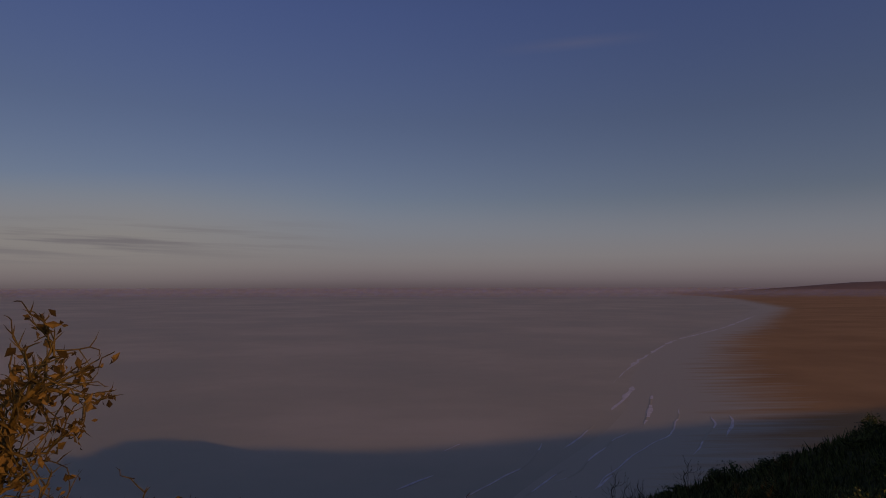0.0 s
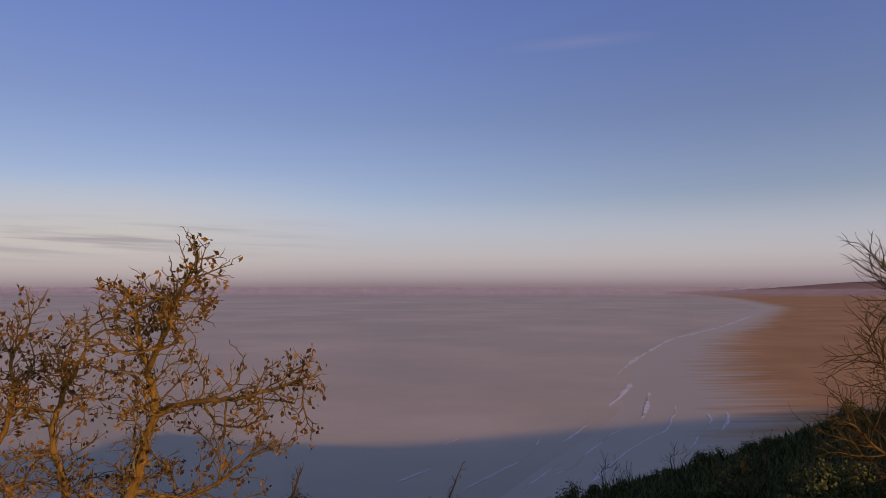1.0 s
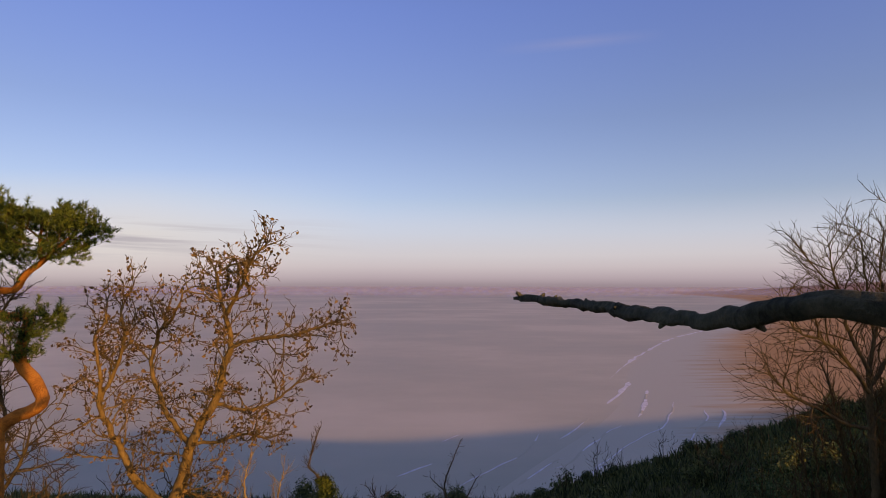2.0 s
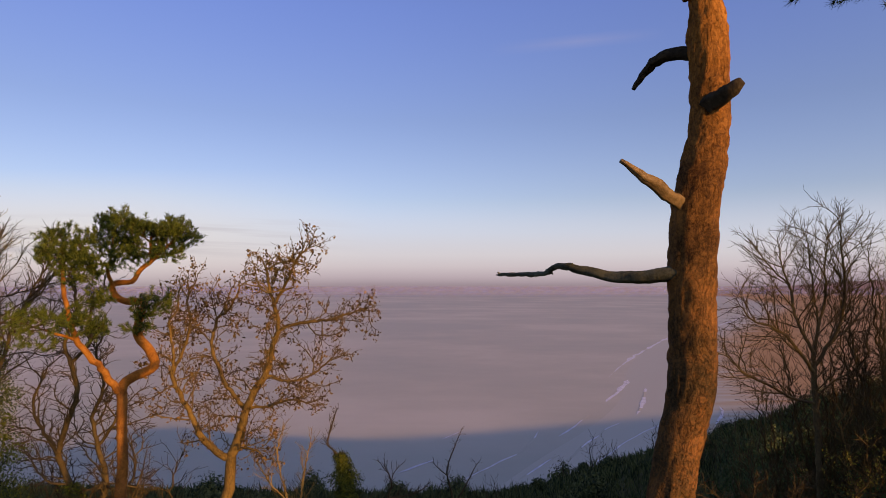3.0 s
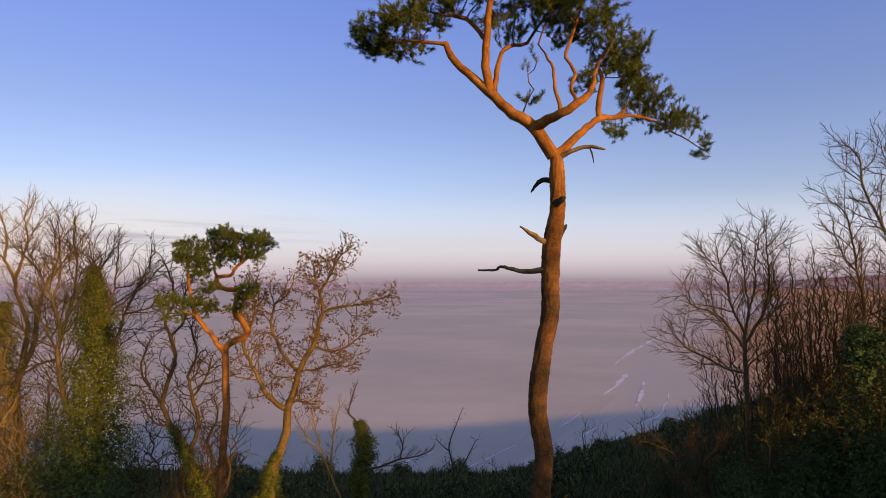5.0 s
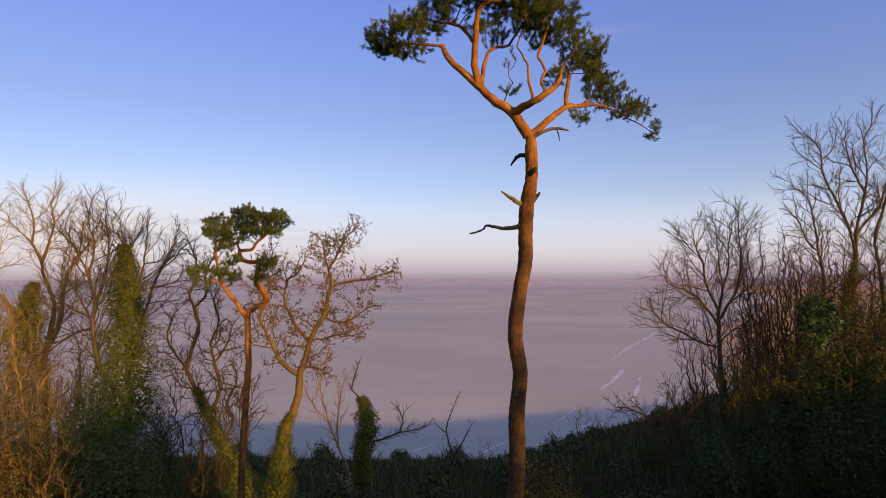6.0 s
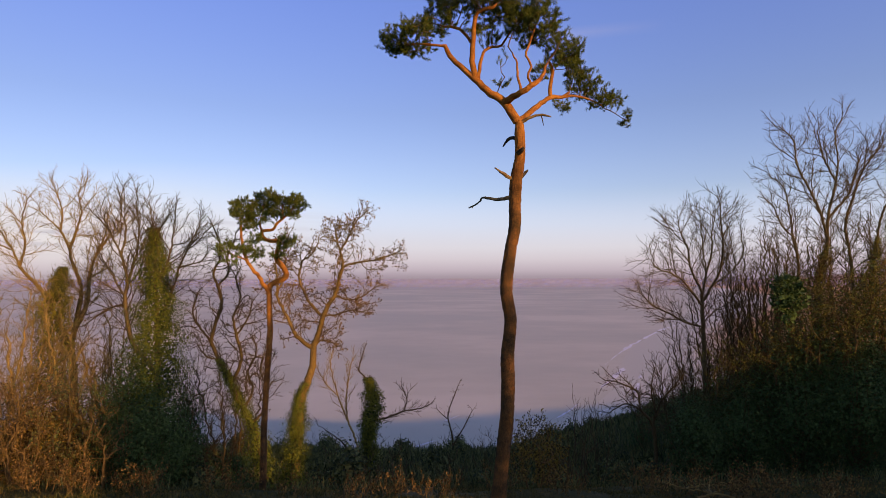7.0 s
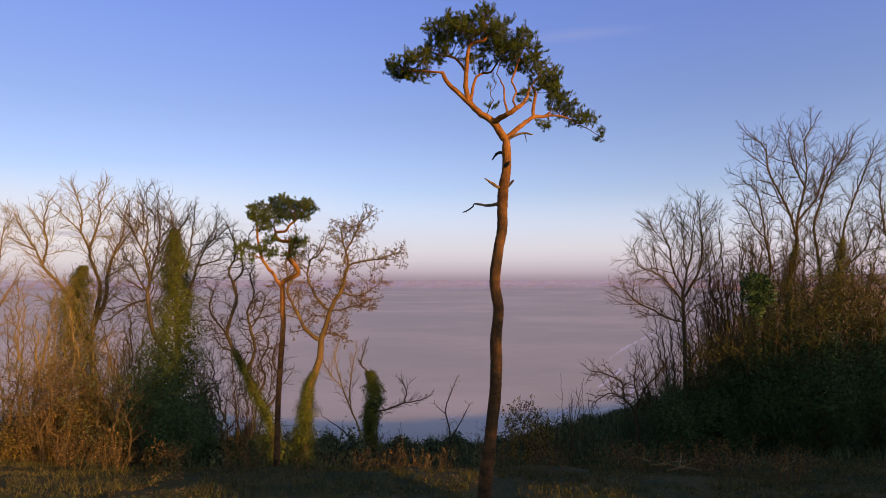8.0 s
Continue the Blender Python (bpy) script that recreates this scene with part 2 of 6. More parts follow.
class Skeleton:
    """Nodes with parents and least radii: stems laid by hand, then twigs that grow towards points of the crown."""

    def __init__(self):
        self.p, self.par, self.r, self.lines = [], [], [], []

    def stem(self, pts, r0, r1, step=0.2, wobble=0.012, free=False):
        q = resample(pts, step, wobble)
        rr = np.linspace(r0, r1, len(q))
        first = -1
        start = 0
        if self.p and not free:
            first = int(np.argmin(np.linalg.norm(np.array(self.p) - q[0], axis=1)))
            start = 1
        line = [first] if first >= 0 else []
        for i in range(start, len(q)):
            self.par.append(first)
            self.p.append(q[i])
            self.r.append(rr[i])
            first = len(self.p) - 1
            line.append(first)
        self.lines.append(line)

    def sprout(self, orders, low=-1e9):
        """Side branches, order by order: each leaves older wood at an angle, all round it in turn, and bends as it grows.
        An order: gap, angle, length, step, lift, kink, and where along the wood they begin."""
        for gap, angle, length, step, lift, kink, start in orders:
            at, ways, longs = [], [], []
            for line in self.lines:
                if len(line) < 3:
                    continue
                q = np.array([self.p[i] for i in line])
                seg = np.diff(q, axis=0)
                run = np.r_[0, np.cumsum(np.linalg.norm(seg, axis=1))]
                total, turn = run[-1], rng.uniform(0, 6.28)
                s = start * total + gap * rng.random()
                while s < total:
                    k = min(int(np.searchsorted(run, s)), len(line) - 1)
                    turn += 2.4 + rng.normal(0, 0.5)
                    if q[k][2] > low:
                        along = seg[k - 1] / max(run[k] - run[k - 1], 1e-6)
                        one = np.cross(along, (0.0, 0.0, 1.0) if abs(along[2]) < 0.9 else (1.0, 0.0, 0.0))
                        one = one / np.linalg.norm(one)
                        two = np.cross(along, one)
                        a = radians(angle) * rng.uniform(0.7, 1.25) * (1 - 0.35 * s / total)
                        at.append(line[k])
                        ways.append(along * math.cos(a) + (one * math.cos(turn) + two * math.sin(turn)) * math.sin(a))
                        longs.append(min(length, total * 0.8) * rng.uniform(0.5, 1.2) * (1 - 0.58 * s / total))
                    s += gap * rng.uniform(0.55, 1.45)
            if not at:
                continue
            last, way, longs = np.array(at), np.array(ways), np.array(longs)
            count = np.maximum(2, (longs / step).astype(int))
            pos = np.array([self.p[i] for i in at])
            fresh = [[i] for i in at]
            for j in range(int(count.max())):
                go = np.where(count > j)[0]
                way[go] = unit(way[go] + rng.normal(0, kink, (len(go), 3)) + UP * lift)
                pos[go] = pos[go] + way[go] * (longs[go] / count[go])[:, None]
                n = len(self.p)
                self.p += list(pos[go].copy())
                self.par += last[go].tolist()
                self.r += [0.0] * len(go)
                last[go] = n + np.arange(len(go))
                for g in go:
                    fresh[g].append(int(last[g]))
            self.lines += fresh

    def grow(self, att, step, reach, kill, rounds, lift=0.0, jitter=0.15, low=-1e9):
        n0 = len(self.p)
        P = np.array(self.p)
        ok = np.where(P[:, 2] >= low)[0]
        d = np.linalg.norm(att[:, None, :] - P[None, ok, :], axis=2)
        near, dist = ok[np.argmin(d, 1)], d.min(1)
        kids = {}
        for _ in range(rounds):
            live = (dist < reach) & (dist > kill)
            if not live.any():
                break
            idx = np.where(live)[0]
            P = np.array(self.p)
            acc = np.zeros((len(P), 3))
            np.add.at(acc, near[idx], unit(att[idx] - P[near[idx]]))
            src = np.unique(near[idx])
            src = [s for s in src if kids.get(s, 0) < 4]
            if not src:
                break
            way = unit(acc[src] + rng.normal(0, jitter, (len(src), 3)) + np.array((0, 0, lift)))
            newp = P[src] + way * step
            first = len(self.p)
            for s, q in zip(src, newp):
                kids[s] = kids.get(s, 0) + 1
                self.p.append(q)
                self.par.append(int(s))
                self.r.append(0.0)
            dn = np.linalg.norm(att[:, None, :] - newp[None, :, :], axis=2)
            j = np.argmin(dn, 1)
            better = dn[np.arange(len(att)), j] < dist
            near[better], dist[better] = first + j[better], dn[np.arange(len(att)), j][better]
        return n0

    def reach_out(self, targets, step=0.16, wobble=0.03, low=-1e9, lift=0.35):
        """Branches that leave the wood below each target at an angle and curve up to it, in mixed order."""
        size = max(2000, len(self.p) + len(targets) * 40)
        P, D = np.zeros((size, 3)), np.zeros((size, 3))
        n = len(self.p)
        P[:n] = np.array(self.p)
        par = np.array(self.par)
        D[:n] = unit(P[:n] - P[np.where(par[:n] < 0, np.arange(n), par[:n])])
        order = rng.permutation(len(targets))
        for t in targets[order]:
            d = t - P[:n]
            flat, dist = np.hypot(d[:, 0], d[:, 1]), np.linalg.norm(d, axis=1)
            score = dist + 1.4 * np.maximum(0, 0.5 * flat - d[:, 2]) + (P[:n, 2] < low) * 50
            i = int(np.argmin(score))
            if dist[i] < step * 1.5 or dist[i] > 6:
                continue
            a = P[i]
            c = a + (D[i] * 0.38 + unit(d[i]) * 0.47 + unit(np.array((d[i, 0], d[i, 1], 0.02))) * 0.15) * dist[i] * 0.5
            m = max(3, int(dist[i] / step))
            u = np.linspace(0, 1, m + 1)[1:, None]
            q = a * (1 - u) ** 2 + 2 * c * u * (1 - u) + t * u * u
            q[:-1] += rng.normal(0, wobble, (m - 1, 3))
            if n + m >= size:
                break
            way = unit(np.diff(np.vstack([a, q]), axis=0))
            for j in range(m):
                self.p.append(q[j])
                self.par.append(i if j == 0 else n + j - 1)
                self.r.append(0.0)
            P[n:n + m], D[n:n + m] = q, way
            n += m

    def twigs(self, chance, length, lift=0.35, rmax=0.03, rounds=2, wobble=0.12):
        """Fine shoots along the thinner wood, and shoots on those."""
        first = 0
        r = self.radii(0.004, 2.2)
        for level in range(rounds):
            stop = len(self.p)
            ln_now = length * (0.62 ** level)
            for i in range(first, stop):
                q = self.par[i]
                if q < 0 or (level == 0 and r[i] > rmax) or rng.random() > chance:
                    continue
                base = self.p[i]
                along = unit(base - self.p[q])
                way = unit(along * 0.8 + rng.normal(0, 0.45, 3) + UP * lift * (0.4 + rng.random()))
                ln_ = ln_now * rng.uniform(0.45, 1.25)
                m = 3 if level == 0 else 2 if level == 1 else 1
                last, at = i, base
                for j in range(m):
                    way = unit(way + rng.normal(0, wobble, 3) + UP * lift * 0.3)
                    at = at + way * ln_ / m
                    self.p.append(at)
                    self.par.append(last)
                    self.r.append(0.0)
                    last = len(self.p) - 1
            first = stop

    def side_twigs(self, chance, length, lift=0.3, rmax=0.012):
        r = self.radii(0.003, 2.2)
        for i in range(len(self.p)):
            if self.par[i] >= 0 and r[i] < rmax and rng.random() < chance:
                base = np.array(self.p[i])
                along = unit(base - self.p[self.par[i]])
                way = unit(along * 0.7 + rng.normal(0, 0.6, 3) + UP * lift)
                ln = length * rng.uniform(0.5, 1.2)
                a = base + way * ln * 0.5
                b = a + unit(way + rng.normal(0, 0.25, 3) + UP * lift * 0.6) * ln * 0.5
                k = len(self.p)
                self.p += [a, b]
                self.par += [i, k]
                self.r += [0.0, 0.0]

    def radii(self, tip, power):
        n = len(self.p)
        acc = np.zeros(n)
        out = np.zeros(n)
        for i in range(n - 1, -1, -1):
            r = max(acc[i], tip ** power) ** (1 / power)
            out[i] = max(r, self.r[i]) if self.r[i] else r
            if self.par[i] >= 0:
                acc[self.par[i]] += r ** power
        # a branch is never thicker than what bears it
        for i in range(n):
            if self.par[i] >= 0:
                out[i] = min(out[i], out[self.par[i]] * 1.02)
        return out

    def tubes(self, tip=0.004, power=2.2, split=0.03, rough=0.0):
        """The thick stems, one soup each, and one soup of all the twigs."""
        P, r = np.array(self.p), self.radii(tip, power)
        kids = [[] for _ in P]
        for i, q in enumerate(self.par):
            if q >= 0:
                kids[q].append(i)
        thick, thin = [], Soup()
        kid = np.array([i for i, q in enumerate(self.par) if q >= 0 and r[i] < 0.016])
        if len(kid):
            a, b = P[np.array(self.par)[kid]], P[kid]
            way = unit(b - a)
            one = unit(np.cross(way, np.where(np.abs(way[:, 2:]) < 0.9, UP, np.array((1.0, 0, 0)))))
            two = np.cross(way, one)
            ra, rb = np.minimum(r[np.array(self.par)[kid]], r[kid] * 1.3)[:, None], r[kid][:, None]
            foot = [a + (one * math.cos(g) + two * math.sin(g)) * ra for g in (0, 2.094, 4.189)]
            head = [b + way * rb + (one * math.cos(g) + two * math.sin(g)) * rb for g in (0, 2.094, 4.189)]
            ends = np.array([not kids[i] for i in kid])
            go = ~ends
            if go.any():
                i = np.arange(int(go.sum()))[:, None] * 6
                thin.add(np.stack([q[go] for q in foot + head], 1).reshape(-1, 3), np.concatenate([i + np.array(q) for q in ((0, 1, 4, 3), (1, 2, 5, 4), (2, 0, 3, 5))]))
            if ends.any():
                i = np.arange(int(ends.sum()))[:, None] * 4
                thin.add(np.stack([q[ends] for q in foot + [b + way * rb]], 1).reshape(-1, 3), np.concatenate([i + np.array(q) for q in ((0, 1, 3), (1, 2, 3), (2, 0, 3))]))
        todo = [(i, -1) for i, q in enumerate(self.par) if q < 0]
        while todo:
            i, stem = todo.pop()
            chain = ([stem] if stem >= 0 else []) + [i]
            while kids[i]:
                best = max(kids[i], key=lambda k: r[k])
                todo += [(k, i) for k in kids[i] if k != best]
                i = best
                chain.append(i)
            while len(chain) > 1 and r[chain[-1]] < 0.016:
                chain.pop()
            if len(chain) < 2:
                continue
            rr = r[chain].copy()
            if stem >= 0:
                rr[0] = min(rr[0], rr[1] * 1.15)
            big = rr.max()
            sides = 12 if big > 0.08 else 8 if big > 0.03 else 5 if big > 0.012 else 3
            home = thin
            if big > split:
                home = Soup()
                thick.append((len(chain) * big, home))
            tube(home, P[chain], rr, sides, rough if big > split else 0.0)
        thick = [s for _, s in sorted(thick, key=lambda q: -q[0])]
        return thick, thin

    def tips(self, rmax=0.008, tip=0.004):
        r = self.radii(tip, 2.2)
        idx = [i for i in range(len(self.p)) if r[i] <= rmax and self.par[i] >= 0]
        P = np.array(self.p)
        return P[idx], unit(P[idx] - P[[self.par[i] for i in idx]])


def in_blob(n, centre, size, shell=0.0):
    """Random points in an ellipsoid; shell pushes them outwards."""
    v = unit(rng.normal(0, 1, (n, 3)))
    rad = rng.random(n) ** (1 / 3)
    rad = shell + (1 - shell) * rad
    return np.array(centre) + v * rad[:, None] * np.array(size)


def in_lumps(n, centre, size):
    """Random points in an ellipsoid that is made of smaller lumps."""
    k = max(3, n // 28)
    c = in_blob(k, centre, np.array(size) * 0.84, 0.35)
    pick = rng.integers(0, k, n)
    return c[pick] + unit(rng.normal(0, 1, (n, 3))) * (rng.random((n, 1)) ** 0.4) * np.array(size) * 0.42


def leaf_mesh(pos, face, size, long=1.0, fold=0.25):
    """Folded little leaves of four corners at pos, that face along face."""
    n = len(pos)
    face = unit(face)
    a = unit(np.cross(face, rng.normal(0, 1, (n, 3))))
    b = np.cross(face, a)
    s = size * rng.uniform(0.6, 1.3, (n, 1))
    v = np.empty((n, 4, 3))
    v[:, 0] = pos - a * s * 0.5 * long
    v[:, 1] = pos + b * s * 0.45 + face * s * fold
    v[:, 2] = pos + a * s * 0.5 * long
    v[:, 3] = pos - b * s * 0.45 + face * s * fold
    k = np.arange(n)[:, None] * 4
    f = np.concatenate([k + np.array((0, 1, 2)), k + np.array((0, 2, 3))])
    return v.reshape(-1, 3), f


def needle_mesh(pos, way, length, count, width):
    """Brushes of needles round shoots that point along way."""
    n = len(pos)
    p = np.repeat(pos, count, 0)
    w = np.repeat(unit(way), count, 0)
    u = rng.random((n * count, 1))
    out = unit(np.cross(w, rng.normal(0, 1, w.shape)))
    d = unit(w * rng.uniform(0.35, 1.1, u.shape) + out * rng.uniform(0.5, 1.0, u.shape))
    base = p + w * (u - 0.6) * length * 1.1
    tip = base + d * length * rng.uniform(0.7, 1.15, u.shape)
    s = unit(np.cross(d, rng.normal(0, 1, d.shape))) * width
    v = np.stack([base - s, base + s, tip], 1).reshape(-1, 3)
    return v, np.arange(len(v)).reshape(-1, 3)


# ---- the land and the sea ----
SEA = -55.0
SHORE_Y = (60, 175, 250, 290, 453, 686, 863, 1574, 2500, 3500, 5200)
SHORE_X = (-40, 10, 61, 88, 141, 260, 385, 837, 1180, 1405, 1800)
FINE_Y = np.linspace(60, 5200, 1029)
FINE_X = np.convolve(np.pad(np.interp(FINE_Y, SHORE_Y, SHORE_X), 12, mode="edge"), np.ones(25) / 25, "valid")
SLOPE_Y = (-5000, -140, -70, -38, -25, -14, -5, 0, 4, 7, 12, 20, 28, 38, 55, 76, 92, 122, 5000)
SLOPE_Z = (6, 7.5, 8.4, 7.6, 4.0, 1.0, 0.2, 0.0, -0.6, -1.3, -3.0, -5.8, -7.8, -10.0, -14.5, -20.5, -32, -54, -54)


def height(x, y):
    x, y = np.asarray(x, float), np.asarray(y, float)
    edge = y - np.clip(np.abs(x) - 12, 0, 400) * 0.06
    z = np.interp(edge, SLOPE_Y, SLOPE_Z)
    z = z + 2.5 * np.clip((x - 6) / 14, 0, 1) * np.clip((y - 8) / 14, 0, 1)
    z = z + 9 * np.clip((x - 14) / 36, 0, 1) ** 1.3 * np.clip((y - 22) / 30, 0, 1) * np.clip((90 - x) / 32, 0, 1)
    # unseen ridge added behind, shaped for the shadow it throws on the sea
    z = z + np.where(y < -20, np.clip((-y - 20) / 18, 0, 1) * np.clip((x - 90) * 0.067 + 1.7 + 5 * np.exp(-((x - 175) / 32) ** 2), -6, 45), 0)
    beach = SEA + np.clip((x - np.interp(y, FINE_Y, FINE_X)) * 0.012, -4, 5)
    hills = 72 * np.exp(-((y - 3500) / 330) ** 2) * np.clip((x - 1400) / 1400, 0, 1) ** 0.8
    hills = hills + 60 * np.exp(-((y - 3900) / 220) ** 2) * np.clip((x - 1900) / 800, 0, 1)
    far = np.clip((edge - 100) / 24, 0, 1)
    return z * (1 - far) + (beach + hills) * far


def spread(near, far, fine, grow):
    v, s = [0.0], fine
    while v[-1] < far:
        if v[-1] > near:
            s *= grow
        v.append(v[-1] + s)
    return np.array(v)


def sheet(xs, ys, zfun):
    gx, gy = np.meshgrid(xs, ys)
    v = np.stack([gx, gy, zfun(gx, gy)], -1).reshape(-1, 3)
    w = len(xs)
    i = (np.arange(len(ys) - 1)[:, None] * w + np.arange(w - 1)[None, :]).reshape(-1)
    return v, np.stack([i, i + 1, i + w + 1, i + w], 1)


def rough_height(x, y):
    z = height(x, y)
    near = np.clip(1 - (np.hypot(x, y) - 40) / 60, 0, 1)
    lumps = np.vectorize(lambda a, b: noise.noise((a * 0.35, b * 0.35, 2.0)) * 0.22 + noise.noise((a * 1.3, b * 1.3, 5.0)) * 0.07)(x, y)
    return z + lumps * near


half = spread(24, 4900, 0.5, 1.1)
xs = np.r_[-half[:0:-1], half]
front, back = spread(30, 4900, 0.5, 1.065), spread(28, 700, 0.6, 1.13)
ys = np.r_[-back[:0:-1], front]

m, nt, ln = nodes_of("ground")
p = nt["Principled BSDF"]
p.inputs["Specular IOR Level"].default_value = 0.08
tc, sep = nt.new("ShaderNodeTexCoord"), nt.new("ShaderNodeSeparateXYZ")
ln.new(tc.outputs["Object"], sep.inputs[0])
n1, n2, n3 = noise_node(nt, ln, tc.outputs["Object"], 0.5, 5), noise_node(nt, ln, tc.outputs["Object"], 9, 8, 0.7), noise_node(nt, ln, tc.outputs["Object"], 0.012, 5)
soil = ramp_node(nt, [(0.32, (0.014, 0.020, 0.005)), (0.48, (0.040, 0.046, 0.010)), (0.58, (0.085, 0.066, 0.018)), (0.72, (0.17, 0.105, 0.030))])
mx = nt.new("ShaderNodeMix")
mx.inputs[0].default_value = 0.5
ln.new(n1.outputs[0], mx.inputs[2]), ln.new(n2.outputs[0], mx.inputs[3])
ln.new(mx.outputs[0], soil.inputs[0])
sand = ramp_node(nt, [(0.3, (0.34, 0.20, 0.085)), (0.7, (0.47, 0.285, 0.125))])
ln.new(n3.outputs[0], sand.inputs[0])
low = nt.new("ShaderNodeMapRange")
low.inputs["From Min"].default_value, low.inputs["From Max"].default_value = -49.5, -47.5
ln.new(sep.outputs["Z"], low.inputs["Value"])
both = nt.new("ShaderNodeMix")
both.data_type = "RGBA"
# far soil lightens with distance: haze put into the base colour
far_off = nt.new("ShaderNodeMapRange")
far_off.inputs["From Min"].default_value, far_off.inputs["From Max"].default_value = 1500, 2500
ln.new(sep.outputs["Y"], far_off.inputs["Value"])
hazy_soil = nt.new("ShaderNodeMix")
hazy_soil.data_type = "RGBA"
hazy_soil.inputs[7].default_value = (0.26, 0.18, 0.14, 1)
ln.new(far_off.outputs[0], hazy_soil.inputs[0]), ln.new(soil.outputs[0], hazy_soil.inputs[6])
ln.new(low.outputs[0], both.inputs[0]), ln.new(sand.outputs[0], both.inputs[6]), ln.new(hazy_soil.outputs[2], both.inputs[7])
ln.new(both.outputs[2], p.inputs["Base Color"])
wet = nt.new("ShaderNodeMapRange")
wet.inputs["From Min"].default_value, wet.inputs["From Max"].default_value = SEA + 0.5, SEA + 1.2
wet.inputs["To Min"].default_value, wet.inputs["To Max"].default_value = 0.53, 0.85
run_map = nt.new("ShaderNodeMapping")
run_map.inputs["Scale"].default_value = (0.012, 0.11, 0)
ln.new(tc.outputs["Object"], run_map.inputs[0])
runnel = noise_node(nt, ln, run_map.outputs[0], 1.0, 5, 0.6)
damp = nt.new("ShaderNodeMath")
damp.operation = "MULTIPLY_ADD"
damp.inputs[1].default_value = 1.6
ln.new(runnel.outputs[0], damp.inputs[0])
off = nt.new("ShaderNodeMath")
off.operation = "SUBTRACT"
off.inputs[1].default_value = 0.8
ln.new(sep.outputs["Z"], off.inputs[0])
ln.new(off.outputs[0], damp.inputs[2])
ln.new(damp.outputs[0], wet.inputs["Value"])
ln.new(wet.outputs[0], p.inputs["Roughness"])
wetmix = nt.new("ShaderNodeMix")
wetmix.data_type = "RGBA"
dry = nt.new("ShaderNodeMapRange")
dry.inputs["From Min"].default_value, dry.inputs["From Max"].default_value = 0.53, 0.85
ln.new(wet.outputs[0], dry.inputs["Value"]), ln.new(dry.outputs[0], wetmix.inputs[0])
wetmix.inputs[6].default_value = (0.465, 0.418, 0.295, 1)
gloss = nt.new("ShaderNodeMapRange")
gloss.inputs["To Min"].default_value, gloss.inputs["To Max"].default_value = 0.35, 0.08
ln.new(dry.outputs[0], gloss.inputs["Value"]), ln.new(gloss.outputs[0], p.inputs["Specular IOR Level"])
ln.new(both.outputs[2], wetmix.inputs[7]), ln.new(wetmix.outputs[2], p.inputs["Base Color"])
bp = nt.new("ShaderNodeBump")
bp.inputs["Strength"].default_value, bp.inputs["Distance"].default_value = 0.5, 0.05
ln.new(n2.outputs[0], bp.inputs["Height"]), ln.new(bp.outputs[0], p.inputs["Normal"])
M_GROUND = m
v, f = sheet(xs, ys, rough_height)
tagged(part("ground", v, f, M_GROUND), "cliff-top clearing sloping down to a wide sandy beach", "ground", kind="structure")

m, nt, ln = nodes_of("sea_water")
p = nt["Principled BSDF"]
tc, mp, mp2 = nt.new("ShaderNodeTexCoord"), nt.new("ShaderNodeMapping"), nt.new("ShaderNodeMapping")
mp.inputs["Scale"].default_value = (0.6, 1.0, 1.0)
mp.inputs["Rotation"].default_value = (0, 0, radians(20))
mp2.inputs["Scale"].default_value = (0.8, 1.0, 1.0)
ln.new(tc.outputs["Object"], mp.inputs[0]), ln.new(tc.outputs["Object"], mp2.inputs[0])
swell, ripple, patch = noise_node(nt, ln, mp.outputs[0], 0.05, 5, 0.6), noise_node(nt, ln, mp.outputs[0], 0.6, 6, 0.7), noise_node(nt, ln, mp2.outputs[0], 0.0065, 5, 0.6)
col = ramp_node(nt, [(0.38, (0.41, 0.375, 0.262)), (0.50, (0.465, 0.418, 0.295)), (0.63, (0.54, 0.485, 0.355))])
ln.new(patch.outputs[0], col.inputs[0]), ln.new(col.outputs[0], p.inputs["Base Color"])
rg = nt.new("ShaderNodeMapRange")
rg.inputs["From Min"].default_value, rg.inputs["From Max"].default_value = 0.35, 0.65
rg.inputs["To Min"].default_value, rg.inputs["To Max"].default_value = 0.50, 0.56
ln.new(patch.outputs[0], rg.inputs["Value"]), ln.new(rg.outputs[0], p.inputs["Roughness"])
p.inputs["IOR"].default_value = 1.33
p.inputs["Specular IOR Level"].default_value = 0.35
b1, b2 = nt.new("ShaderNodeBump"), nt.new("ShaderNodeBump")
b1.inputs["Strength"].default_value, b1.inputs["Distance"].default_value = 0.3, 0.4
b2.inputs["Strength"].default_value, b2.inputs["Distance"].default_value = 0.35, 0.1
ln.new(swell.outputs[0], b1.inputs["Height"]), ln.new(ripple.outputs[0], b2.inputs["Height"])
ln.new(b1.outputs[0], b2.inputs["Normal"]), ln.new(b2.outputs[0], p.inputs["Normal"])
M_SEA = m
sx = np.r_[-spread(400, 4900, 20, 1.06)[:0:-1], spread(400, 4900, 20, 1.06)]
sy = np.r_[100 + spread(500, 4750, 12, 1.05)]
v, f = sheet(sx, sy, lambda a, b: np.full(a.shape, SEA))
tagged(part("sea", v, f, M_SEA), "calm mauve sea under evening haze", "water", kind="structure")


# ---- trees ----
def gz(x, y):
    return float(height(x, y))


def piece(t, name):
    """The first part of that name under a thing, or the thing itself."""
    return next((c for c in t.children if c.name.split(".")[0] == name), t)


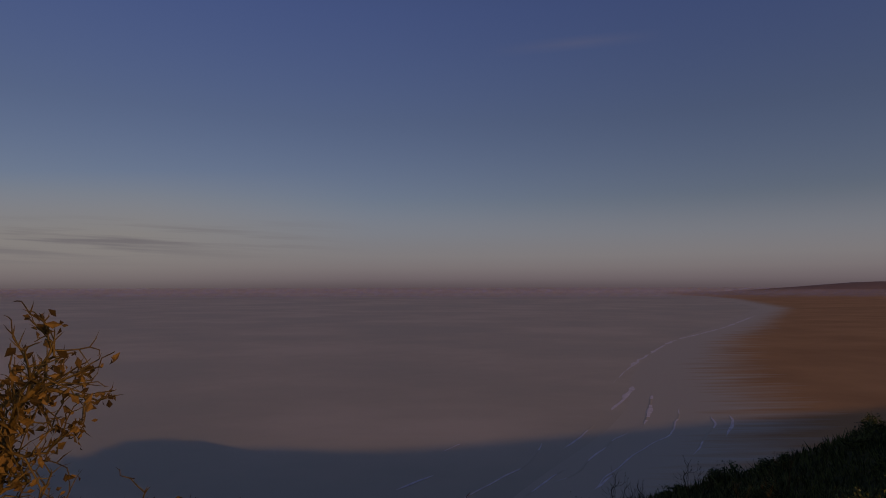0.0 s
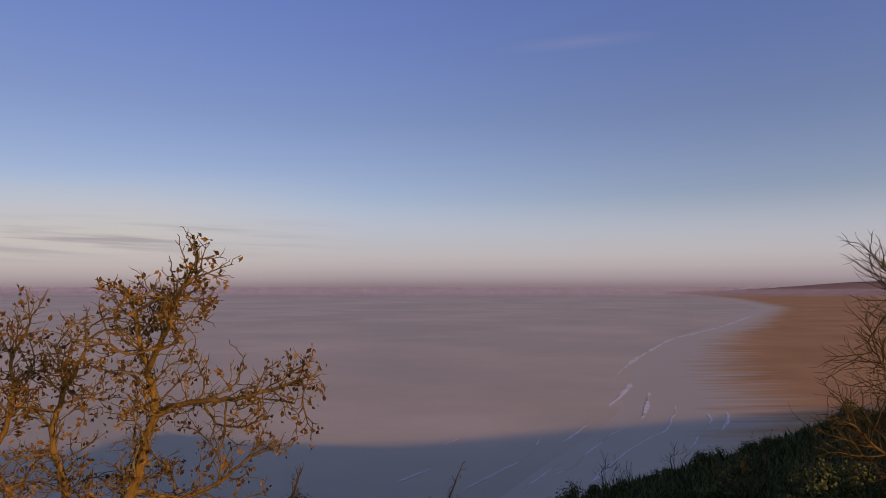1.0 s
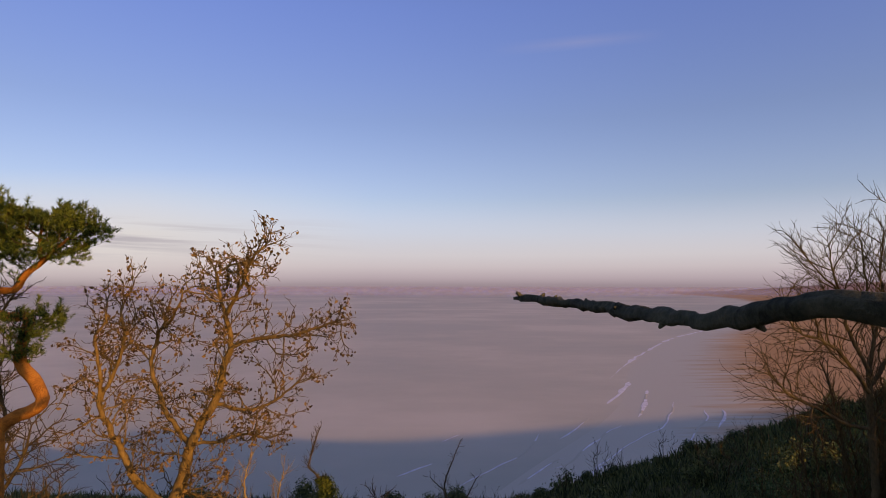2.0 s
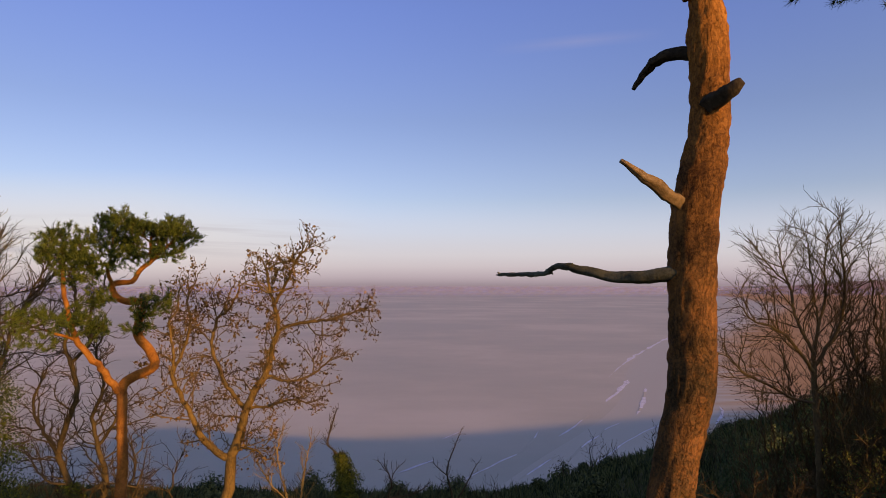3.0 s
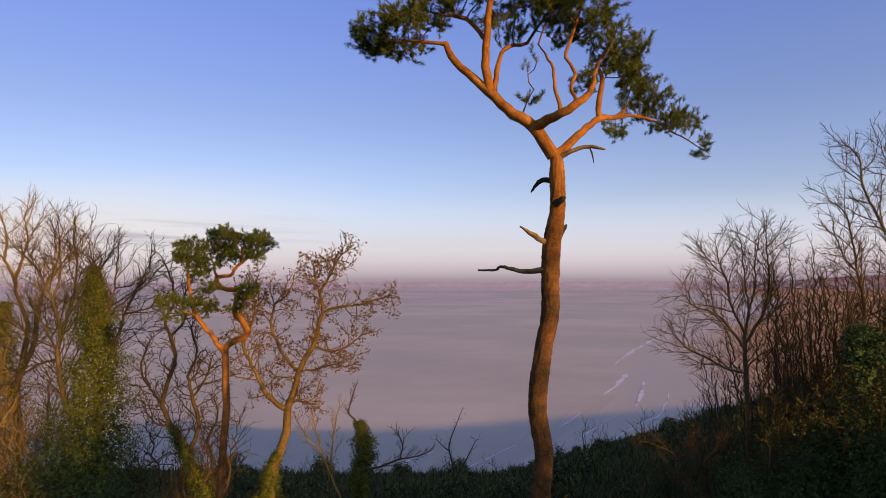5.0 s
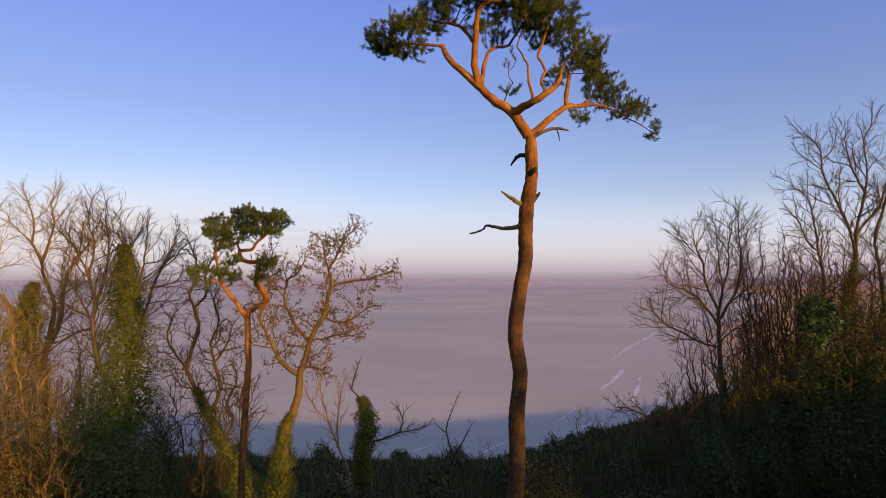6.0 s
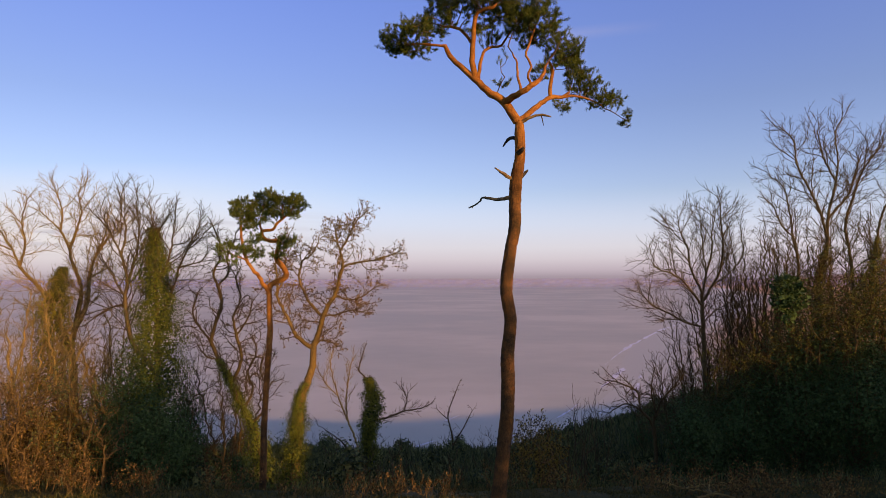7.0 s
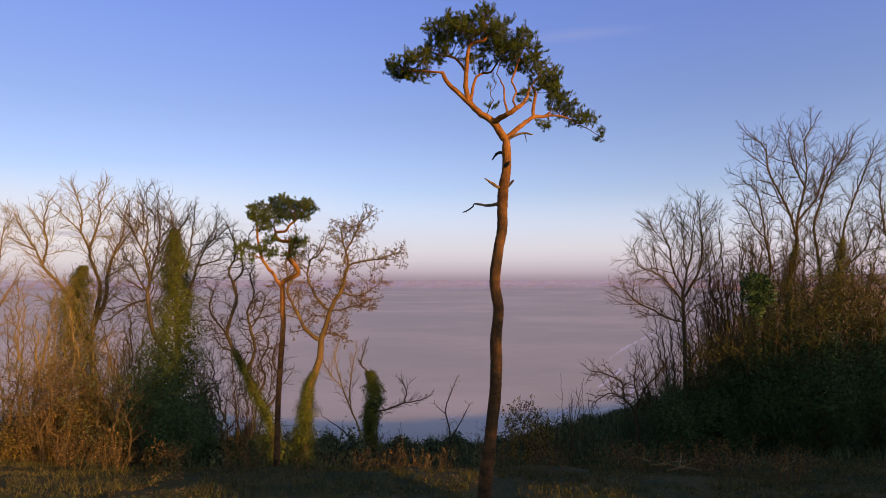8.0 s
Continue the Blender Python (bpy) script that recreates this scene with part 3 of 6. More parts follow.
def finish_tree(t, sk, bark, twig, tip=0.004, split=0.03, rough=0.12, power=2.2):
    thick, thin = sk.tubes(tip, power, split, rough)
    for i, s in enumerate(thick):
        part("bough" if i else "trunk", *s.out(), bark, t)
    if thin.n:
        part("crown", *thin.out(), twig, t)


def hang_leaves(t, sk, chance, per, size, material, name="foliage", droop=0.06, label=""):
    pos, way = sk.tips(0.0066, 0.0048)
    keep = rng.random(len(pos)) < chance
    pos = np.repeat(pos[keep], per, 0)
    pos = pos + rng.normal(0, 0.045, pos.shape) - UP * droop
    face = rng.normal(0, 1, pos.shape) * np.array((1, 1, 0.4))
    part(name, *leaf_mesh(pos, face, size, 1.6, 0.3), material, piece(t, "crown"), label, smooth=False)


def ivy_sleeve(t, line, radii, count, size=0.062, material=None, name="ivy"):
    count, size = int(count * 2.8), size * 0.7
    q = resample(line, 0.1)
    u = rng.random(count)
    i = np.minimum((u * len(q)).astype(int), len(q) - 1)
    rad = np.interp(u, np.linspace(0, 1, len(radii)), radii)
    ang = rng.uniform(0, 2 * math.pi, count)
    lump = np.array([0.88 + 0.8 * noise.noise((math.cos(a) * 1.3 + q[k][0], math.sin(a) * 1.3, q[k][2] * 1.6)) + 0.5 * noise.noise((math.cos(a) * 2.6, math.sin(a) * 2.6, q[k][2] * 3.6)) for a, k in zip(ang, i)])
    rr = rad * lump * (0.55 + 0.5 * rng.random(count) ** 0.5)
    out = np.stack([np.cos(ang), np.sin(ang), np.zeros(count)], 1)
    stray = np.where(rng.random(count) < 0.08, 0.11, 0.05)
    pos = q[i] + out * rr[:, None] + rng.normal(0, 1, (count, 3)) * stray[:, None]
    deep = rng.random(count) < 0.16
    sizes = np.where(deep, size * 2.3, size)[:, None]
    pos[deep] = q[i[deep]] + out[deep] * (rr[deep] * 0.62)[:, None]
    part(name, *leaf_mesh(pos, out + rng.normal(0, 0.45, out.shape) + UP * 0.35, sizes, 1.15, 0.12), material or M_IVY, piece(t, "trunk"), smooth=False)


def bare_tree(label, base, stems, orders, bark=None, twig=None, tip=0.0042, name="bare_tree", low=-1e9, trim=0.0):
    """A leafless tree: stems in metres, placed to fit the camera's view, then side branches, twigs and shoots in their
    orders.
    """
    base = (base[0], base[1], gz(*base[:2]) - 0.1)
    t = thing(name, base, label, "tree")
    sk = Skeleton()
    for k, (pts, r0, r1) in enumerate(stems):
        pts = pts[:-1] + [tuple(np.array(pts[-1]) * (1 - trim) + np.array(pts[-2]) * trim)]
        sk.stem([base] + pts if k == 0 else pts, r0, r1, 0.13, 0.012)
    sk.sprout(orders, low)
    finish_tree(t, sk, bark or M_BARK_OAK, twig or M_TWIG, tip, power=2.75)
    return t, sk


# The tall pine in the clearing.
PINE_BASE = (0.80, 0.45, -0.1)
pine = thing("scots_pine", PINE_BASE, "tall Scots pine with bare orange trunk and flat crown", "tree", "pines")
M_PINE_BARK, nt, ln = nodes_of("pine_bark")
p = nt["Principled BSDF"]
p.inputs["Roughness"].default_value, p.inputs["Specular IOR Level"].default_value = 0.85, 0.1
tc, sep, mp = nt.new("ShaderNodeTexCoord"), nt.new("ShaderNodeSeparateXYZ"), nt.new("ShaderNodeMapping")
mp.inputs["Scale"].default_value = (1, 1, 0.42)
ln.new(tc.outputs["Object"], sep.inputs[0]), ln.new(tc.outputs["Object"], mp.inputs[0])
vo = nt.new("ShaderNodeTexVoronoi")
vo.feature = "DISTANCE_TO_EDGE"
vo.inputs["Scale"].default_value = 26
wob = noise_node(nt, ln, mp.outputs[0], 9, 4)
wadd = nt.new("ShaderNodeMix")
wadd.data_type, wadd.blend_type = "RGBA", "LINEAR_LIGHT"
wadd.inputs[0].default_value = 0.16
ln.new(mp.outputs[0], wadd.inputs[6]), ln.new(wob.outputs[1], wadd.inputs[7])
ln.new(wadd.outputs[2], vo.inputs["Vector"])
big, fine = noise_node(nt, ln, tc.outputs["Object"], 3.4, 6, 0.65), noise_node(nt, ln, tc.outputs["Object"], 60, 6, 0.7)
old = ramp_node(nt, [(0.36, (0.022, 0.018, 0.008)), (0.47, (0.075, 0.048, 0.018)), (0.56, (0.16, 0.080, 0.024)), (0.66, (0.30, 0.135, 0.034))])
young = ramp_node(nt, [(0.36, (0.12, 0.044, 0.009)), (0.5, (0.34, 0.140, 0.022)), (0.64, (0.54, 0.245, 0.042))])
mx = nt.new("ShaderNodeMix")
mx.inputs[0].default_value = 0.42
ln.new(big.outputs[0], mx.inputs[2]), ln.new(fine.outputs[0], mx.inputs[3])
ln.new(mx.outputs[0], old.inputs[0]), ln.new(mx.outputs[0], young.inputs[0])
hi = nt.new("ShaderNodeMapRange")
hi.name = "rise"
hi.inputs["From Min"].default_value, hi.inputs["From Max"].default_value = 6.6, 9.2
ln.new(sep.outputs["Z"], hi.inputs["Value"])
mc = nt.new("ShaderNodeMix")
mc.data_type = "RGBA"
ln.new(hi.outputs[0], mc.inputs[0]), ln.new(old.outputs[0], mc.inputs[6]), ln.new(young.outputs[0], mc.inputs[7])
gap = nt.new("ShaderNodeMapRange")
gap.inputs["From Min"].default_value, gap.inputs["From Max"].default_value = 0.0, 0.09
gap.inputs["To Min"].default_value = 0.58
ln.new(vo.outputs["Distance"], gap.inputs["Value"])
dk = nt.new("ShaderNodeMix")
dk.data_type, dk.blend_type = "RGBA", "MULTIPLY"
gapless = nt.new("ShaderNodeMapRange")
gapless.inputs["From Min"].default_value, gapless.inputs["From Max"].default_value = 5.0, 8.8
gapless.inputs["To Min"].default_value, gapless.inputs["To Max"].default_value = 0.95, 0.4
ln.new(sep.outputs["Z"], gapless.inputs["Value"]), ln.new(gapless.outputs[0], dk.inputs[0])
gc = nt.new("ShaderNodeCombineColor")
for i in range(3):
    ln.new(gap.outputs[0], gc.inputs[i])
ln.new(mc.outputs[2], dk.inputs[6]), ln.new(gc.outputs[0], dk.inputs[7])
ln.new(dk.outputs[2], p.inputs["Base Color"])
b1, b2 = nt.new("ShaderNodeBump"), nt.new("ShaderNodeBump")
b1.inputs["Strength"].default_value, b1.inputs["Distance"].default_value = 0.8, 0.02
b2.inputs["Strength"].default_value, b2.inputs["Distance"].default_value = 0.5, 0.006
ln.new(gap.outputs[0], b1.inputs["Height"]), ln.new(fine.outputs[0], b2.inputs["Height"])
ln.new(b1.outputs[0], b2.inputs["Normal"]), ln.new(b2.outputs[0], p.inputs["Normal"])


def bark_tube(pts, radii, sides=56, step=0.035):
    """A trunk whose bark stands out in upright plates."""
    q = resample(pts, step)
    rad = np.interp(np.linspace(0, 1, len(q)), np.linspace(0, 1, len(radii)), radii)
    s = Soup()
    tube(s, q, rad, sides)
    v, f = s.out()
    centre = np.repeat(q, sides, 0)
    out = unit(v - centre)
    lift = np.empty(len(v))
    for i, (a, o) in enumerate(zip(v, out)):
        w = noise.noise((a[0] * 7, a[1] * 7, a[2] * 5)) * 0.7
        d = noise.voronoi((a[0] * 22 + w, a[1] * 22 - w, a[2] * 9.0 + w))[0]
        lift[i] = min(d[1] - d[0], 0.3) * 0.04 + noise.noise((a[0] * 4, a[1] * 4, a[2] * 1.7)) * 0.014 + noise.noise((a[0] * 30, a[1] * 30, a[2] * 12)) * 0.008
    return v + out * (lift - 0.008)[:, None], f


TRUNK = [(0.792, 0.463, -0.051), (0.852, 0.443, 0.536), (0.933, 0.423, 1.193), (0.999, 0.402, 1.851), (1.075, 0.382, 2.508), (1.105, 0.362, 3.176), (1.105, 0.342, 3.843), (1.146, 0.322, 4.339), (1.161, 0.311, 4.592), (1.110, 0.301, 4.895), (1.080, 0.291, 5.118), (1.090, 0.281, 5.421),
         (1.120, 0.271, 5.684), (1.181, 0.261, 6.068), (1.232, 0.241, 6.331), (1.252, 0.220, 6.544), (1.262, 0.200, 7.019), (1.282, 0.180, 7.434), (1.333, 0.170, 7.687), (1.363, 0.160, 7.930), (1.363, 0.160, 8.365), (1.348, 0.160, 8.597), (1.277, 0.160, 8.779)]
TRUNK_R = [0.175, 0.160, 0.158, 0.152, 0.142, 0.142, 0.142, 0.138, 0.140, 0.140, 0.134, 0.125, 0.124, 0.126, 0.126, 0.118, 0.119, 0.120, 0.122, 0.120, 0.106, 0.106, 0.050]
part("trunk", *bark_tube(TRUNK, TRUNK_R), M_PINE_BARK, pine)

BOUGHS = [
    ([(1.318, 0.160, 8.638), (1.065, 0.160, 9.032), (0.711, 0.261, 9.315), (0.458, 0.362, 9.609), (0.164, 0.514, 9.922), (-0.058, 0.615, 10.185), (-0.169, 0.665, 10.428)], 0.095, 0.045),
    ([(0.458, 0.362, 9.609), (0.397, 0.362, 10.013), (0.417, 0.311, 10.327), (0.448, 0.261, 10.772), (0.529, 0.160, 10.954), (0.812, -0.043, 10.954)], 0.065, 0.035),
    ([(0.529, 0.362, 9.518), (0.589, 0.564, 10.034), (0.721, 0.767, 10.388), (1.085, 0.969, 10.560)], 0.042, 0.025),
    ([(1.065, 0.160, 9.032), (1.227, -0.093, 9.093), (1.388, -0.295, 9.133), (1.611, -0.346, 9.275), (1.813, -0.043, 9.528), (1.924, 0.261, 9.841), (2.096, 0.463, 10.104)], 0.075, 0.012),
    ([(1.368, -0.245, 9.143), (1.287, -0.144, 9.477), (1.287, 0.059, 9.872), (1.156, 0.362, 10.297)], 0.028, 0.014),
    ([(0.903, 0.210, 9.174), (0.964, 0.261, 9.427), (1.075, 0.261, 9.588), (0.994, 0.311, 9.801), (1.136, 0.362, 10.013), (1.065, 0.463, 10.246)], 0.013, 0.006),
    ([(1.520, -0.346, 9.204), (1.479, -0.245, 9.467), (1.581, -0.043, 9.740), (1.500, 0.160, 10.054), (1.601, 0.261, 10.337)], 0.02, 0.008),
    ([(0.417, 0.311, 10.327), (0.235, 0.564, 10.651), (0.073, 0.665, 10.833), (-0.179, 0.767, 10.893)], 0.03, 0.012),
    ([(1.318, 0.160, 8.607), (1.540, 0.311, 8.830), (1.813, 0.514, 9.083), (2.137, 0.767, 9.336), (2.420, 0.969, 9.406), (2.582, 1.070, 9.528)], 0.07, 0.035),
    ([(2.107, 0.767, 9.326), (2.117, 0.767, 9.629), (2.157, 0.767, 9.932), (2.066, 0.716, 10.114)], 0.045, 0.03),
    ([(2.420, 0.969, 9.406), (2.764, 1.121, 9.467), (3.088, 1.272, 9.437), (3.513, 1.424, 9.265), (3.897, 1.525, 9.093), (4.119, 1.576, 8.951)], 0.028, 0.008),
]
sk = Skeleton()
for pts, r0, r1 in BOUGHS:
    sk.stem(pts, r0, r1, 0.12, 0.008)
PADS = [((-0.88, 0.67, 10.59), (0.62, 0.75, 0.24), 552), ((-1.18, 0.77, 10.41), (0.30, 0.4, 0.16), 165), ((-0.35, 0.77, 10.94), (0.40, 0.6, 0.22), 239), ((0.06, 0.36, 11.31), (0.60, 0.8, 0.28), 607), ((0.68, 0.26, 11.52), (0.60, 0.7, 0.17), 441),
        ((1.36, 0.36, 11.14), (0.72, 0.8, 0.24), 699), ((0.76, 0.36, 11.20), (0.7, 0.7, 0.24), 322), ((0.17, 0.36, 11.48), (0.40, 0.6, 0.20), 206), ((1.20, 0.26, 11.29), (0.38, 0.5, 0.16), 172), ((1.78, 0.26, 10.90), (0.42, 0.5, 0.28), 206), ((-1.49, 0.77, 10.46), (0.12, 0.3, 0.16), 69), ((2.24, 0.77, 10.46), (0.35, 0.5, 0.18), 172), ((1.85, 0.26, 10.68), (0.38, 0.5, 0.26), 276), ((1.54, 0.56, 10.68), (0.45, 0.6, 0.16), 220), ((0.71, 0.67, 10.71), (0.40, 0.6, 0.16), 165),
        ((2.45, 0.87, 10.30), (0.44, 0.55, 0.24), 496), ((2.74, 0.97, 9.99), (0.30, 0.45, 0.2), 316), ((1.90, 0.67, 9.85), (0.24, 0.4, 0.18), 147), ((3.00, 1.17, 9.66), (0.40, 0.45, 0.15), 432),
        ((3.50, 1.37, 9.42), (0.42, 0.35, 0.14), 432), ((4.03, 1.58, 9.10), (0.18, 0.25, 0.17), 230), ((2.34, 0.97, 9.17), (0.26, 0.3, 0.09), 92), ((1.06, 0.36, 9.51), (0.16, 0.2, 0.07), 43)]
sk.grow(np.concatenate([in_lumps(n, c, s) for c, s, n in PADS]), 0.11, 1.6, 0.09, 60, 0.1, 0.25)
sk.side_twigs(0.35, 0.16, 0.5, 0.01)
thick, thin = sk.tubes(0.0032, 2.3, 0.024, 0.12)
for s in thick:
    part("bough", *s.out(), M_PINE_BARK, pine)
part("crown", *thin.out(), M_RED_TWIG, pine)
pos, way = sk.tips(0.0068, 0.0032)
more_tips = rng.random(len(pos)) < 1.2
pos, way = np.concatenate([pos, pos[more_tips] + rng.normal(0, 0.035, (more_tips.sum(), 3))]), np.concatenate([way, way[more_tips]])
part("foliage", *needle_mesh(pos, way + UP * 0.6, 0.074, 42, 0.0028), M_NEEDLE, piece(pine, "crown"), smooth=False)
# dead stubs and snags on the trunk
STUBS = [
    ([(1.25, 0.14, 7.085), (1.05, 0.25, 7.06), (0.90, 0.38, 7.055), (0.72, 0.52, 7.10), (0.62, 0.62, 7.125), (0.585, 0.90, 7.09), (0.55, 1.25, 7.085), (0.52, 1.60, 7.093), (0.46, 1.95, 7.095), (0.41, 2.25, 7.098)], [0.055, 0.036, 0.028, 0.020, 0.016, 0.018, 0.015, 0.016, 0.014, 0.012], M_SNAG, "grey dead snag branch"),
    ([(1.227, 0.160, 7.434), (1.044, 0.059, 7.515), (0.822, 0.008, 7.657)], [0.042, 0.032, 0.010], M_PALE_WOOD, "pale broken branch stub"),
    ([(1.307, 0.160, 7.454), (1.449, 0.463, 7.565), (1.601, 0.767, 7.737)], [0.05, 0.04, 0.02], M_DEAD_WOOD, "short broken branch stub"),
    ([(1.318, 0.190, 8.304), (1.186, 0.322, 8.334), (1.105, 0.423, 8.274), (1.044, 0.463, 8.183)], [0.04, 0.035, 0.028, 0.012], M_DEAD_WOOD, "hooked dead branch stub"),
    ([(1.328, 0.079, 7.970), (1.368, -0.043, 8.000), (1.409, -0.103, 8.041)], [0.055, 0.045, 0.02], M_DEAD_WOOD, "knotty dead stub"),
    ([(1.368, 0.160, 8.607), (1.560, 0.059, 8.698), (1.773, 0.008, 8.739), (1.975, -0.043, 8.688)], [0.035, 0.03, 0.026, 0.012], M_PALE_WOOD, "barkless pale dead branch"),
    ([(1.773, 0.008, 8.739), (1.803, -0.043, 8.587), (1.813, -0.043, 8.506)], [0.012, 0.01, 0.005], M_DEAD_WOOD, "thin dead twig"),
]
for pts, radii, mat, lab in STUBS:
    q = resample(pts, 0.03, 0.003)
    s = Soup()
    rr = np.interp(np.linspace(0, 1, len(q)), np.linspace(0, 1, len(radii)), radii)
    rr = rr * np.array([1 + 0.28 * noise.noise((7.0 * a[0] + a[1] * 9, a[1] * 5, a[2] * 9)) for a in q])
    tube(s, q, rr, 14, 0.4)
    for j in range(6, len(q) - 2, 9):
        w = unit(rng.normal(0, 1, 3))
        tube(s, [q[j] + w * rr[j] * 0.5, q[j] + w * rr[j] * 1.2, q[j] + w * rr[j] * 1.7], [rr[j] * 0.5, rr[j] * 0.35, 0.003], 6)
    part("branch_stub", *s.out(), mat, pine, lab)

for tip_way in ((-0.03, 0.01, 0.024), (-0.04, 0.03, 0.0), (0.012, 0.015, 0.026)):
    a = np.array((0.42, 2.23, 7.094)) + np.array((0.06, -0.06, -0.002)) * (tip_way[0] > 0)
    s = Soup()
    q = resample([a - np.array(tip_way) * 0.3, a + np.array(tip_way) * 0.5, a + np.array(tip_way)], 0.008, 0.002)
    tube(s, q, np.linspace(0.011, 0.006, len(q)), 8, 0.4)
    part("snag_fork", *s.out(), M_SNAG, piece(pine, "branch_stub"))
q = resample([(0.49, 1.85, 7.078), (0.46, 1.98, 7.088), (0.43, 2.12, 7.097)], 0.015)
s = Soup()
tube(s, q, np.interp(np.linspace(0, 1, len(q)), (0, 0.5, 1), (0.004, 0.013, 0.004)), 10, 0.4)
part("torn_wood", *s.out(), M_PALE_WOOD, piece(pine, "branch_stub"), "yellow patch of torn wood on the snag")

# The small crooked pine at the cliff edge.
M_CROOK_BARK = M_PINE_BARK.copy()
M_CROOK_BARK.name = "crooked_pine_bark"
M_CROOK_BARK.node_tree.nodes["rise"].inputs["From Min"].default_value = 2.0
M_CROOK_BARK.node_tree.nodes["rise"].inputs["From Max"].default_value = 7.5
b = (-6.25, 8.20)
crook = thing("small_pine", (b[0], b[1], gz(*b) - 0.1), "small crooked Scots pine with two tufted crowns", "tree", "pines")
sk = Skeleton()
sk.stem([(b[0], b[1], gz(*b) - 0.1), (-6.21, 8.20, 0.97), (-6.08, 8.22, 3.38), (-6.10, 8.22, 4.21), (-6.12, 8.23, 4.79), (-6.12, 8.24, 5.08), (-5.96, 8.25, 5.25), (-5.66, 8.26, 5.37), (-5.54, 8.27, 5.51), (-5.68, 8.28, 5.78), (-5.87, 8.29, 6.00), (-5.91, 8.30, 6.14)], 0.115, 0.085, 0.08, 0.004)
sk.stem([(-5.91, 8.30, 6.14), (-5.84, 8.31, 6.50), (-5.80, 8.32, 6.67), (-6.15, 8.33, 6.67), (-6.37, 8.34, 6.79), (-6.44, 8.35, 6.98), (-6.29, 8.36, 7.04), (-6.06, 8.37, 7.06), (-5.92, 8.38, 7.28), (-5.71, 8.39, 7.46), (-5.54, 8.40, 7.65)], 0.08, 0.035, 0.08, 0.004)
sk.stem([(-6.11, 8.20, 4.97), (-6.31, 8.12, 5.21), (-6.40, 8.04, 5.46), (-6.53, 7.97, 5.58), (-6.67, 7.89, 5.82), (-6.76, 7.81, 6.00), (-6.84, 7.73, 6.35), (-6.88, 7.66, 6.69), (-6.88, 7.58, 6.98), (-6.90, 7.50, 7.37)], 0.072, 0.03, 0.1)
sk.stem([(-6.37, 8.34, 6.84), (-6.45, 8.20, 7.25), (-6.34, 8.15, 7.66)], 0.045, 0.02, 0.1)
sk.stem([(-5.73, 8.39, 7.45), (-5.73, 8.35, 7.81)], 0.035, 0.02, 0.1)
sk.stem([(-6.76, 7.81, 6.00), (-7.05, 7.60, 6.13), (-7.36, 7.45, 6.28)], 0.03, 0.012, 0.1)
sk.stem([(-5.86, 8.30, 6.39), (-5.69, 8.15, 6.59)], 0.03, 0.014, 0.1)
PADS2 = [((-6.25, 8.10, 7.93), (0.51, 0.57, 0.35), 322), ((-5.82, 8.30, 8.10), (0.66, 0.69, 0.25), 420), ((-5.27, 8.50, 7.84), (0.51, 0.57, 0.30), 322), ((-5.88, 8.20, 7.57), (0.61, 0.57, 0.15), 182), ((-5.49, 8.45, 8.08), (0.44, 0.46, 0.19), 154),
         ((-6.78, 7.50, 7.77), (0.41, 0.52, 0.32), 266), ((-6.86, 7.40, 7.44), (0.37, 0.46, 0.22), 168), ((-6.48, 7.60, 7.39), (0.51, 0.52, 0.22), 266), ((-6.70, 7.60, 7.10), (0.37, 0.46, 0.12), 112), ((-6.38, 7.80, 7.27), (0.34, 0.46, 0.17), 125),
         ((-7.32, 7.40, 6.31), (0.40, 0.46, 0.24), 125), ((-6.91, 7.50, 6.37), (0.33, 0.46, 0.20), 112), ((-7.06, 7.40, 5.95), (0.33, 0.40, 0.13), 70), ((-6.56, 7.80, 6.23), (0.44, 0.46, 0.25), 168), ((-5.64, 8.00, 6.63), (0.43, 0.46, 0.26), 182), ((-5.65, 8.00, 6.13), (0.29, 0.34, 0.16), 84), ((-6.50, 8.10, 6.69), (0.32, 0.40, 0.19), 98)]
sk.grow(np.concatenate([in_lumps(n, c, s) for c, s, n in PADS2]), 0.11, 2.0, 0.09, 60, 0.12, 0.2)
sk.side_twigs(0.45, 0.15, 0.5, 0.012)
thick, thin = sk.tubes(0.0035, 2.3, 0.024, 0.12)
for i, s in enumerate(thick):
    part("bough" if i else "trunk", *s.out(), M_CROOK_BARK, crook)
part("crown", *thin.out(), M_TWIG, crook)
pos, way = sk.tips(0.0075, 0.0035)
pos, way = np.repeat(pos, 2, 0) + rng.normal(0, 0.035, (2 * len(pos), 3)), np.repeat(way, 2, 0)
part("foliage", *needle_mesh(pos, way + UP * 0.6, 0.075, 26, 0.0042), M_NEEDLE, piece(crook, "crown"), smooth=False)

